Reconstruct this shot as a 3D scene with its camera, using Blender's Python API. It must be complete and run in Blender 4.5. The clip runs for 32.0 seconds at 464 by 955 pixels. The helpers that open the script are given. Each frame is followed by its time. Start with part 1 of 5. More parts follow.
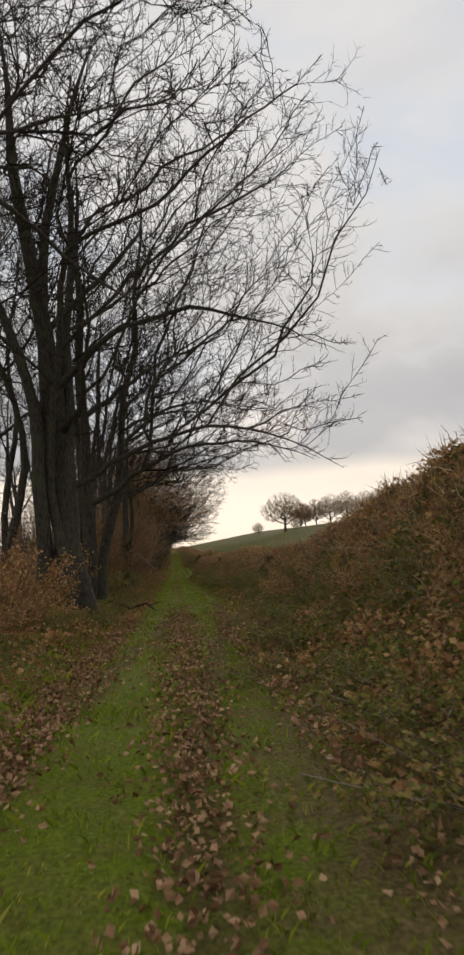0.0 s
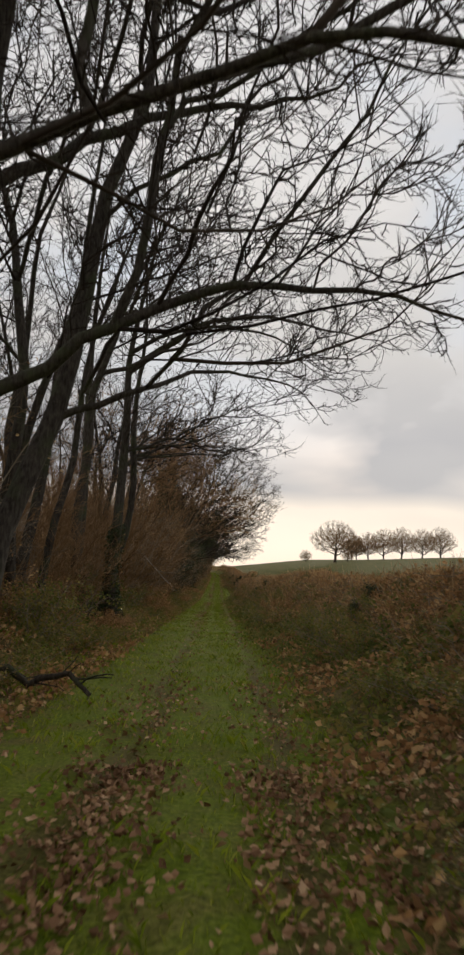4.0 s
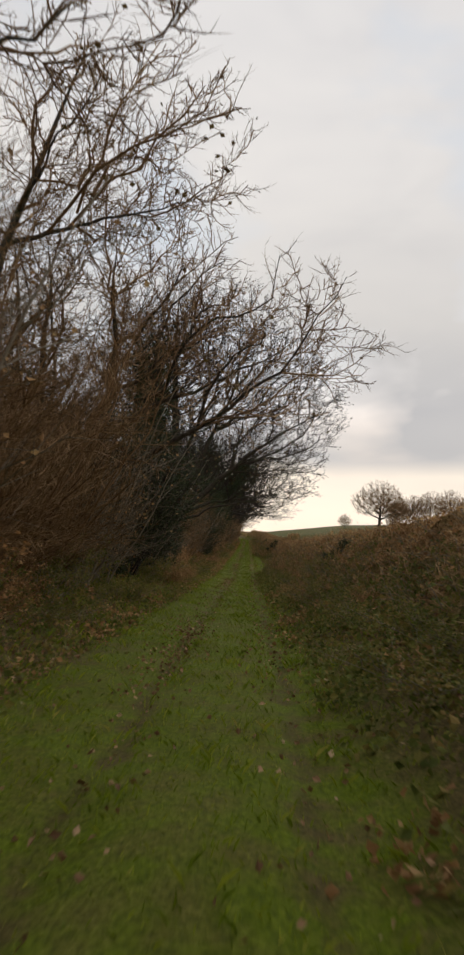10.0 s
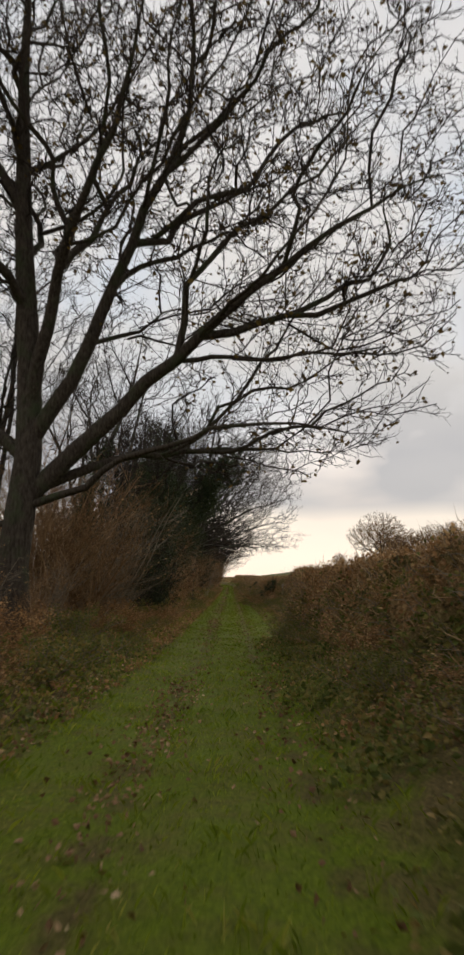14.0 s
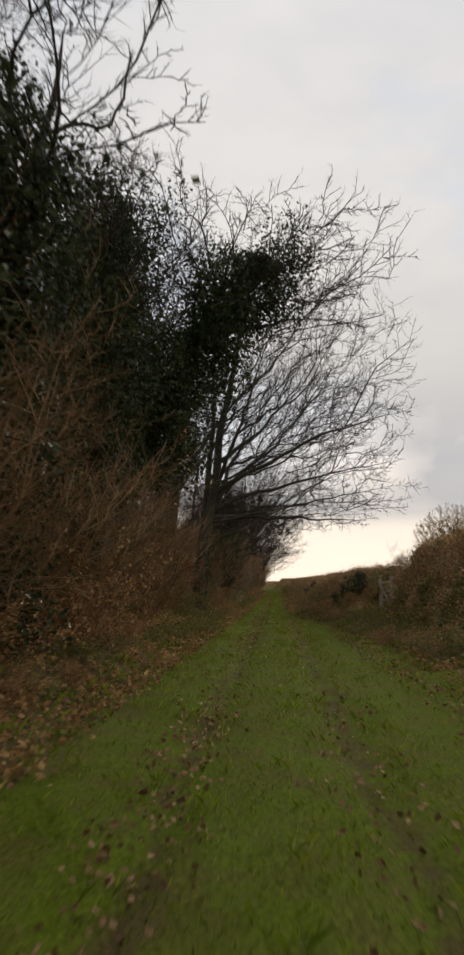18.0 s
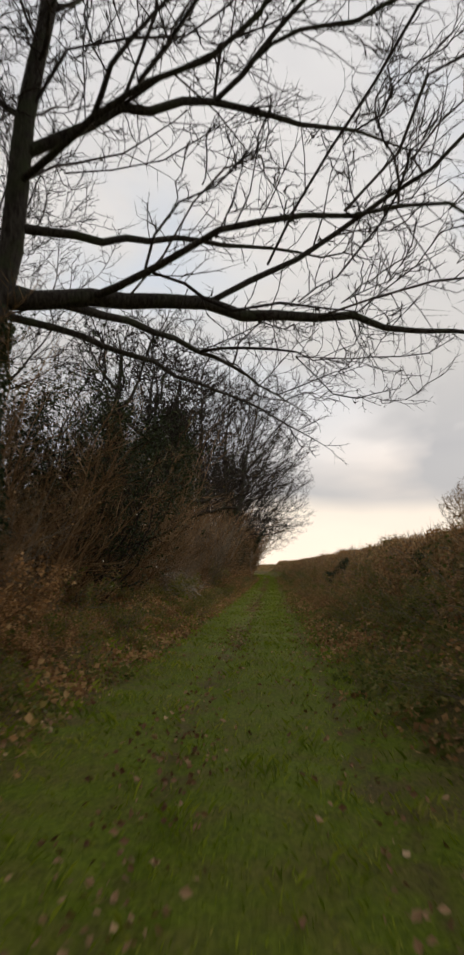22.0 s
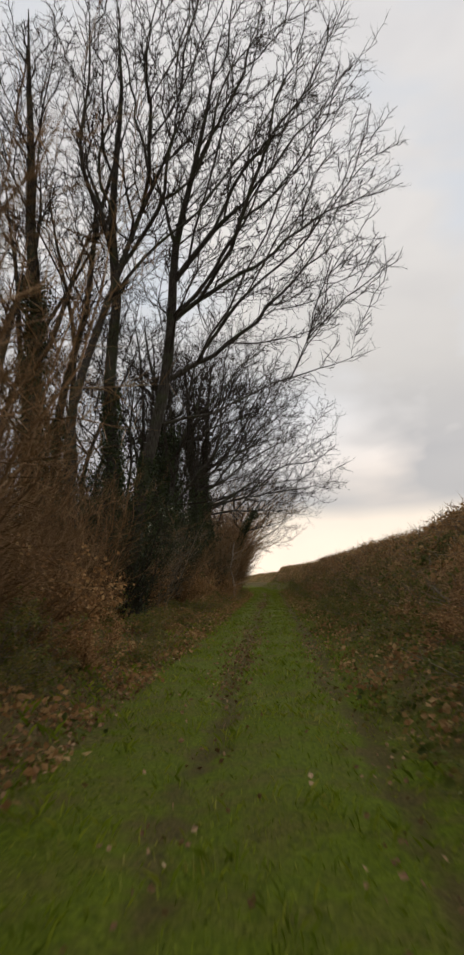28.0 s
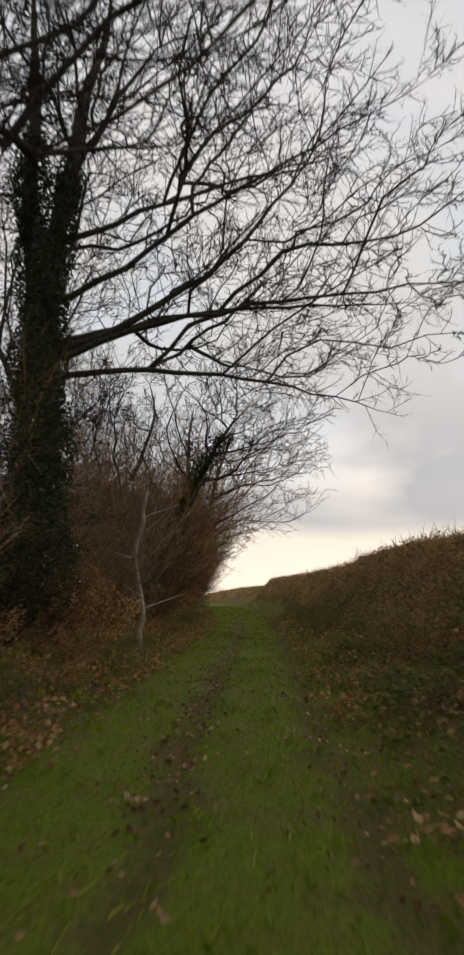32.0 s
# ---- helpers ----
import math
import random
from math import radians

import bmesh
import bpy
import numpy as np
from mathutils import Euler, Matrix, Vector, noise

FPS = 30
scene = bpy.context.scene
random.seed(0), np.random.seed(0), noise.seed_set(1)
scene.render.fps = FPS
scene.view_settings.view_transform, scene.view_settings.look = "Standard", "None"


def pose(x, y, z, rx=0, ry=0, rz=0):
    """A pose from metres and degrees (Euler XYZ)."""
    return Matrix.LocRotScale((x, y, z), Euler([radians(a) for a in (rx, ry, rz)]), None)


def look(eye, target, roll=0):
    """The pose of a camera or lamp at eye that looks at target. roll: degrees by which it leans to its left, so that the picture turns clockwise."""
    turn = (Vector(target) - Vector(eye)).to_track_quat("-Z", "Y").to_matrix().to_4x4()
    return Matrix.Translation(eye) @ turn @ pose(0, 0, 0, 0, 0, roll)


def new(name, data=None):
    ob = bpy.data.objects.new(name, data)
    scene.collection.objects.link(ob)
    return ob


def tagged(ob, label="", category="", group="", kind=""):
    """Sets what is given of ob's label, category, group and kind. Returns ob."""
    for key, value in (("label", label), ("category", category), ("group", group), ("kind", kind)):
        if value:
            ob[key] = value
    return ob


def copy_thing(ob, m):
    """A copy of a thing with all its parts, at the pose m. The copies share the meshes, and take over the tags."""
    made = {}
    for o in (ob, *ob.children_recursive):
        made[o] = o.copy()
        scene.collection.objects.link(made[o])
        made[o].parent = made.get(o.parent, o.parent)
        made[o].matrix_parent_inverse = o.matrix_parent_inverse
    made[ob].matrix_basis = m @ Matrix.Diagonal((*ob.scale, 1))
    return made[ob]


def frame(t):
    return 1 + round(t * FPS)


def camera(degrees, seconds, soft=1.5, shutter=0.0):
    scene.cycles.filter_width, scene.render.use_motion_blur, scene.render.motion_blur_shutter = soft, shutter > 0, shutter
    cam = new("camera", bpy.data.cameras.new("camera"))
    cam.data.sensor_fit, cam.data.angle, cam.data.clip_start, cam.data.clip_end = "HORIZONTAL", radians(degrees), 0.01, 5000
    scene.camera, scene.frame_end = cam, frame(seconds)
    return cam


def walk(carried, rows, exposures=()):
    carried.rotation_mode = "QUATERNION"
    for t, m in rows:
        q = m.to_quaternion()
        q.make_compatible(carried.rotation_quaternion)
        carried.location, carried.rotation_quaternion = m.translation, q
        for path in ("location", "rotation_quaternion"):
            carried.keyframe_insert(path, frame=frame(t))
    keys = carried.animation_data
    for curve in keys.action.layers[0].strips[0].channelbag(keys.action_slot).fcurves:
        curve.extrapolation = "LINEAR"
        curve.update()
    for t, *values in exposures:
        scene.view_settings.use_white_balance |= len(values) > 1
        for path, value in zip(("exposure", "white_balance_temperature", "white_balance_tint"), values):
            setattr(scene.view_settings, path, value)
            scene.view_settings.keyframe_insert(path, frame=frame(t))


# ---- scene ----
# ---- camera and its drive up the lane ----
cam = camera(35.8, 32.0, soft=2.7, shutter=0.25)
# seconds, eye, (yaw to the left, pitch up, roll)
DRIVE = [
    (0, (-0.700, 0.000, 1.450), (-4.93, 7.02, -4.21)),
    (0.5, (-0.612, 1.665, 1.459), (-4.44, 7.16, -5.25)),
    (1, (-0.501, 3.408, 1.467), (-4.19, 7.68, -5.52)),
    (1.5, (-0.421, 5.194, 1.476), (-3.78, 8.11, -3.07)),
    (2, (-0.325, 7.066, 1.484), (-3.40, 8.54, -2.82)),
    (2.5, (-0.233, 9.028, 1.493), (-2.57, 8.79, -1.62)),
    (3, (-0.105, 11.212, 1.502), (-1.71, 9.25, 0.29)),
    (3.5, (-0.049, 13.494, 1.510), (-0.93, 9.19, 2.49)),
    (5.5, (0.000, 22.194, 1.536), (-0.72, 8.13, 2.94)),
    (6, (0.035, 24.190, 1.539), (-2.42, 8.50, 2.73)),
    (6.5, (0.123, 26.381, 1.542), (-1.88, 9.08, 2.90)),
    (7, (0.160, 28.397, 1.543), (-1.56, 7.26, 2.35)),
    (7.5, (0.169, 30.917, 1.543), (-0.73, 5.12, 2.17)),
    (8, (0.183, 33.595, 1.543), (0.21, 5.07, 1.60)),
    (8.5, (0.221, 36.516, 1.544), (0.92, 5.13, 1.50)),
    (9, (0.231, 39.045, 1.544), (1.51, 5.49, 2.18)),
    (9.5, (0.222, 42.201, 1.545), (1.42, 6.10, 2.57)),
    (10, (0.236, 45.336, 1.547), (1.52, 6.29, 2.88)),
    (10.5, (0.249, 48.659, 1.549), (2.06, 6.96, 2.76)),
    (11, (0.214, 52.207, 1.551), (2.39, 7.45, 2.00)),
    (11.5, (0.231, 55.810, 1.554), (2.40, 7.75, 1.30)),
    (12, (0.194, 59.610, 1.557), (2.71, 7.83, 0.35)),
    (12.5, (0.103, 63.458, 1.561), (3.11, 7.80, 1.70)),
    (13, (0.094, 67.519, 1.566), (1.00, 8.23, 1.81)),
    (13.5, (0.086, 71.654, 1.571), (0.77, 9.14, 1.47)),
    (14, (0.104, 75.985, 1.577), (0.00, 10.19, 0.34)),
    (14.5, (0.174, 80.043, 1.583), (-0.03, 9.20, -0.89)),
    (15, (0.089, 84.190, 1.590), (0.17, 9.81, -0.61)),
    (15.5, (-0.000, 88.122, 1.605), (0.22, 10.11, 1.00)),
    (17.5, (0.000, 104.322, 1.893), (3.14, 11.23, 0.61)),
    (18, (-0.010, 108.406, 2.014), (3.55, 10.73, 0.59)),
    (18.5, (-0.021, 112.553, 2.138), (2.32, 10.74, 0.75)),
    (19, (-0.030, 116.561, 2.260), (1.72, 11.34, 0.94)),
    (19.5, (0.010, 120.740, 2.387), (1.10, 11.25, 1.32)),
    (20, (0.100, 124.912, 2.515), (0.81, 10.15, -0.44)),
    (20.5, (0.166, 129.069, 2.644), (1.43, 10.55, -1.52)),
    (21, (0.130, 133.149, 2.771), (1.73, 10.94, -1.86)),
    (21.5, (0.070, 137.201, 2.899), (2.66, 9.34, -0.68)),
    (22, (0.037, 141.156, 3.024), (3.32, 9.53, 0.95)),
    (22.5, (0.006, 145.061, 3.149), (3.03, 10.13, 0.49)),
    (23, (-0.027, 149.028, 3.276), (2.70, 9.74, 1.33)),
    (23.5, (-0.003, 152.714, 3.396), (1.09, 10.15, 0.81)),
    (24, (0.016, 156.601, 3.522), (1.61, 11.04, -0.09)),
    (24.5, (-0.018, 160.619, 3.654), (2.23, 10.64, -0.07)),
    (25, (-0.099, 164.442, 3.780), (1.27, 10.05, 1.65)),
    (25.5, (0.000, 168.226, 3.908), (-0.74, 11.05, 1.16)),
    (27.5, (0.000, 183.626, 4.479), (1.90, 13.15, -1.53)),
    (28, (-0.061, 187.607, 4.639), (2.92, 10.58, -2.10)),
    (28.5, (-0.231, 191.800, 4.808), (3.67, 11.19, 2.17)),
    (29, (-0.279, 195.902, 4.975), (2.87, 12.28, 3.29)),
    (29.5, (-0.235, 199.985, 5.141), (3.35, 9.79, 1.40)),
    (30, (-0.252, 204.017, 5.306), (2.95, 9.88, 1.21)),
    (30.5, (-0.195, 208.286, 5.481), (0.60, 10.52, 1.37)),
    (31, (-0.091, 212.451, 5.653), (1.32, 10.84, 1.54)),
    (31.5, (-0.113, 216.870, 5.837), (1.47, 11.74, 0.77)),
    (32, (-0.000, 221.526, 6.031), (2.09, 11.76, 0.41)),
]


def aim(eye, turn):
    yaw, pitch, roll = turn
    a, b = radians(yaw), radians(pitch)
    ahead = (-math.sin(a) * math.cos(b), math.cos(a) * math.cos(b), math.sin(b))
    return look(eye, [e + 2 * f for e, f in zip(eye, ahead)], roll)


walk(cam, [(t, aim(eye, turn)) for t, eye, turn in DRIVE])

# ---- sky and light: overcast dusk with a bright band low ahead ----
world = bpy.data.worlds.new("overcast_sky")
scene.world = world
world.use_nodes = True
wt = world.node_tree
wt.nodes.clear()


def wnode(kind, **kw):
    n = wt.nodes.new(kind)
    for k, v in kw.items():
        n.inputs[k].default_value = v
    return n


def wmath(op, a, b=0.0, c=0.0):
    n = wt.nodes.new("ShaderNodeMath")
    n.operation = op
    for k, v in enumerate((a, b, c)):
        if isinstance(v, (int, float)):
            n.inputs[k].default_value = v
        else:
            wt.links.new(v, n.inputs[k])
    return n.outputs[0]


def wmix(f, a, b):
    n = wt.nodes.new("ShaderNodeMix")
    n.data_type = "RGBA"
    for k, v in ((0, f), (6, a), (7, b)):
        if isinstance(v, (int, float, tuple)):
            n.inputs[k].default_value = v
        else:
            wt.links.new(v, n.inputs[k])
    return n.outputs[2]


def wramp(f, stops):
    n = wt.nodes.new("ShaderNodeValToRGB")
    while len(n.color_ramp.elements) < len(stops):
        n.color_ramp.elements.new(0.5)
    for e, (p, c) in zip(n.color_ramp.elements, stops):
        e.position, e.color = p, (*c, 1)
    wt.links.new(f, n.inputs[0])
    return n.outputs[0]


SUN_EL, SUN_AZ = 5.0, 12.0  # low, a little to the right of the lane's far end
sky = wt.nodes.new("ShaderNodeTexSky")
sky.sky_type, sky.sun_disc = "NISHITA", False
sky.sun_elevation, sky.sun_rotation = radians(SUN_EL), radians(SUN_AZ)
coords = wt.nodes.new("ShaderNodeTexCoord")
split = wt.nodes.new("ShaderNodeSeparateXYZ")
wt.links.new(coords.outputs["Generated"], split.inputs[0])
sx, sy, sz = split.outputs
flat = wt.nodes.new("ShaderNodeMapping")
flat.inputs["Scale"].default_value = (1.0, 1.0, 2.0)
wt.links.new(coords.outputs["Generated"], flat.inputs[0])
big = wnode("ShaderNodeTexNoise", Scale=3.2, Detail=4.0, Roughness=0.5, Distortion=0.25)
fine = wnode("ShaderNodeTexNoise", Scale=5.0, Detail=3.0, Roughness=0.5, Distortion=0.3)
for n in (big, fine):
    wt.links.new(flat.outputs[0], n.inputs["Vector"])
# height in the sky, bent a little by the clouds' unevenness
lift = wmath("ADD", sz, wmath("MULTIPLY", wmath("SUBTRACT", big.outputs[0], 0.5), 0.075))
layers = wramp(lift, [(0.0, (1.0, 0.86, 0.66)), (0.06, (1.05, 0.94, 0.78)), (0.118, (0.95, 0.87, 0.75)),
                      (0.14, (0.57, 0.57, 0.565)), (0.2, (0.505, 0.512, 0.525)), (0.31, (0.625, 0.622, 0.61)),
                      (0.48, (0.735, 0.732, 0.722)), (0.7, (0.71, 0.718, 0.73)), (1.0, (0.66, 0.68, 0.72))])
shade = wramp(fine.outputs[0], [(0.28, (0.90, 0.905, 0.915)), (0.5, (0.985, 0.985, 0.98)), (0.7, (1.04, 1.035, 1.02))])
cloud = wt.nodes.new("ShaderNodeMix")
cloud.data_type, cloud.blend_type = "RGBA", "MULTIPLY"
cloud.inputs[0].default_value = 1.0
wt.links.new(layers, cloud.inputs[6])
wt.links.new(shade, cloud.inputs[7])
# thin breaks where the blue-white sky shows
gap = wramp(big.outputs[0], [(0.46, (0, 0, 0)), (0.64, (0.85, 0.85, 0.85))])
open_sky = wmix(0.8, sky.outputs[0], (6.9, 7.7, 8.6, 1))
thin = wt.nodes.new("ShaderNodeMix")
thin.data_type, thin.blend_type = "RGBA", "MULTIPLY"
thin.inputs[0].default_value = 1.0
thin.inputs[7].default_value = (0.1, 0.1, 0.1, 1)
wt.links.new(open_sky, thin.inputs[6])
aloft = wramp(sz, [(0.1, (0, 0, 0)), (0.2, (1, 1, 1))])
gap_up = wt.nodes.new("ShaderNodeMix")
gap_up.data_type, gap_up.blend_type = "RGBA", "MULTIPLY"
gap_up.inputs[0].default_value = 1.0
wt.links.new(gap, gap_up.inputs[6])
wt.links.new(aloft, gap_up.inputs[7])
whole = wmix(gap_up.outputs[2], cloud.outputs[2], thin.outputs[2])
back = wnode("ShaderNodeBackground", Strength=1.05)
warm = wt.nodes.new("ShaderNodeMix")
warm.data_type, warm.blend_type = "RGBA", "MULTIPLY"
warm.inputs[0].default_value = 1.0
warm.inputs[7].default_value = (1.035, 1.0, 0.99, 1)
wt.links.new(whole, warm.inputs[6])
wt.links.new(warm.outputs[2], back.inputs[0])
wt.links.new(back.outputs[0], wt.nodes.new("ShaderNodeOutputWorld").inputs[0])

sun = new("sun", bpy.data.lights.new("sun", "SUN"))
sun.data.energy, sun.data.angle, sun.data.color = 1.5, radians(14), (1.0, 0.86, 0.68)
sun.matrix_world = look((300 * math.sin(radians(SUN_AZ)), 300 * math.cos(radians(SUN_AZ)), 300 * math.tan(radians(SUN_EL + 3))), (0, 0, 0))
scene.view_settings.exposure = 0.0

# ---- materials ----
def material(name, rough=0.9):
    m = bpy.data.materials.new(name)
    m.use_nodes = True
    b = m.node_tree.nodes["Principled BSDF"]
    b.inputs["Roughness"].default_value = rough
    b.inputs["Specular IOR Level"].default_value = 0.08
    return m, m.node_tree, b


def add(nt, kind, **kw):
    n = nt.nodes.new(kind)
    for k, v in kw.items():
        n.inputs[k].default_value = v
    return n


def ramp(nt, fac, stops):
    n = nt.nodes.new("ShaderNodeValToRGB")
    while len(n.color_ramp.elements) < len(stops):
        n.color_ramp.elements.new(0.5)
    for e, (p, c) in zip(n.color_ramp.elements, stops):
        e.position, e.color = p, (*c, 1)
    nt.links.new(fac, n.inputs[0])
    return n.outputs[0]


def mix(nt, f, a, b, kind="MIX"):
    n = nt.nodes.new("ShaderNodeMix")
    n.data_type, n.blend_type = "RGBA", kind
    for k, v in ((0, f), (6, a), (7, b)):
        if isinstance(v, (int, float, tuple)):
            n.inputs[k].default_value = v
        else:
            nt.links.new(v, n.inputs[k])
    return n.outputs[2]


def calc(nt, op, *args):
    n = nt.nodes.new("ShaderNodeMath")
    n.operation = op
    for k, v in enumerate(args):
        if isinstance(v, (int, float)):
            n.inputs[k].default_value = v
        else:
            nt.links.new(v, n.inputs[k])
    return n.outputs[0]


def bump(nt, b, height, strength, distance):
    n = add(nt, "ShaderNodeBump", Strength=strength, Distance=distance)
    nt.links.new(height, n.inputs["Height"])
    nt.links.new(n.outputs[0], b.inputs["Normal"])


def bark(name, dark, light, moss, rough=0.95):
    """Furrowed bark with lichen and moss patches, at real size."""
    m, nt, b = material(name, rough)
    tc = nt.nodes.new("ShaderNodeTexCoord")
    mp = nt.nodes.new("ShaderNodeMapping")
    mp.inputs["Scale"].default_value = (1, 1, 0.25)
    nt.links.new(tc.outputs["Object"], mp.inputs[0])
    furrow = add(nt, "ShaderNodeTexNoise", Scale=22.0, Detail=6.0, Roughness=0.65)
    nt.links.new(mp.outputs[0], furrow.inputs["Vector"])
    patch = add(nt, "ShaderNodeTexNoise", Scale=1.6, Detail=5.0, Roughness=0.6)
    nt.links.new(tc.outputs["Object"], patch.inputs["Vector"])
    c = ramp(nt, furrow.outputs[0], [(0.35, dark), (0.7, light)])
    f = ramp(nt, patch.outputs[0], [(0.5, (0, 0, 0)), (0.68, (0.8, 0.8, 0.8))])
    nt.links.new(mix(nt, f, c, (*moss, 1)), b.inputs["Base Color"])
    bump(nt, b, furrow.outputs[0], 0.9, 0.03)
    return m


def leafy(name, stops, rough=0.6, through_light=0.0):
    """Many small pieces, each with its own tint."""
    m, nt, b = material(name, rough)
    g = nt.nodes.new("ShaderNodeNewGeometry")
    tc = nt.nodes.new("ShaderNodeTexCoord")
    n = add(nt, "ShaderNodeTexNoise", Scale=0.9, Detail=3.0)
    nt.links.new(tc.outputs["Object"], n.inputs["Vector"])
    f = calc(nt, "ADD", calc(nt, "MULTIPLY", g.outputs["Random Per Island"], 0.7), calc(nt, "MULTIPLY", calc(nt, "SUBTRACT", n.outputs[0], 0.35), 0.9))
    c = ramp(nt, f, stops)
    nt.links.new(c, b.inputs["Base Color"])
    if through_light:
        b.inputs["Subsurface Weight"].default_value = 0.0
        tr = nt.nodes.new("ShaderNodeBsdfTranslucent")
        nt.links.new(c, tr.inputs[0])
        ms = nt.nodes.new("ShaderNodeMixShader")
        ms.inputs[0].default_value = through_light
        nt.links.new(b.outputs[0], ms.inputs[1])
        nt.links.new(tr.outputs[0], ms.inputs[2])
        nt.links.new(ms.outputs[0], nt.nodes["Material Output"].inputs[0])
    return m


BARK_GREY = bark("bark_grey", (0.028, 0.024, 0.02), (0.10, 0.087, 0.072), (0.06, 0.07, 0.034))
BARK_BROWN = bark("bark_brown", (0.026, 0.021, 0.017), (0.095, 0.077, 0.058), (0.05, 0.063, 0.03))
TWIG_DARK = leafy("twig_dark", [(0.0, (0.018, 0.014, 0.012)), (0.6, (0.04, 0.031, 0.024)), (1.0, (0.075, 0.058, 0.042))], 0.85)
TWIG_BROWN = leafy("twig_brown", [(0.0, (0.085, 0.052, 0.026)), (0.6, (0.24, 0.143, 0.07)), (1.0, (0.43, 0.288, 0.15))], 0.85)
TWIG_PALE = leafy("twig_pale", [(0.0, (0.11, 0.085, 0.06)), (1.0, (0.30, 0.25, 0.18))], 0.85)
DEAD_WOOD = bark("dead_wood", (0.22, 0.18, 0.14), (0.55, 0.47, 0.37), (0.20, 0.19, 0.12))
IVY = leafy("ivy_leaf", [(0.0, (0.020, 0.028, 0.013)), (0.5, (0.042, 0.056, 0.024)), (0.85, (0.075, 0.088, 0.036)), (1.0, (0.15, 0.145, 0.06))], 0.38, 0.2)
BRAMBLE = leafy("bramble_leaf", [(0.0, (0.05, 0.066, 0.015)), (0.4, (0.135, 0.155, 0.034)), (0.75, (0.255, 0.2, 0.058)), (1.0, (0.36, 0.225, 0.082))], 0.6, 0.32)
BRACKEN = leafy("bracken_frond", [(0.0, (0.14, 0.074, 0.032)), (0.5, (0.38, 0.208, 0.088)), (1.0, (0.60, 0.42, 0.2))], 0.8, 0.35)
LITTER = leafy("leaf_litter", [(0.0, (0.10, 0.052, 0.026)), (0.4, (0.24, 0.13, 0.068)), (0.8, (0.42, 0.26, 0.14)), (1.0, (0.6, 0.43, 0.26))], 0.75)
OAK_LEAF = leafy("oak_leaf", [(0.0, (0.05, 0.03, 0.012)), (1.0, (0.16, 0.11, 0.03))], 0.7, 0.3)
BLADE = leafy("grass_blade", [(0.0, (0.08, 0.122, 0.008)), (0.4, (0.165, 0.218, 0.014)), (0.75, (0.265, 0.3, 0.027)), (1.0, (0.42, 0.35, 0.1))], 0.6, 0.3)
DRY_STEM = leafy("dry_stem", [(0.0, (0.15, 0.086, 0.038)), (0.5, (0.38, 0.235, 0.11)), (1.0, (0.64, 0.47, 0.26))], 0.85, 0.25)


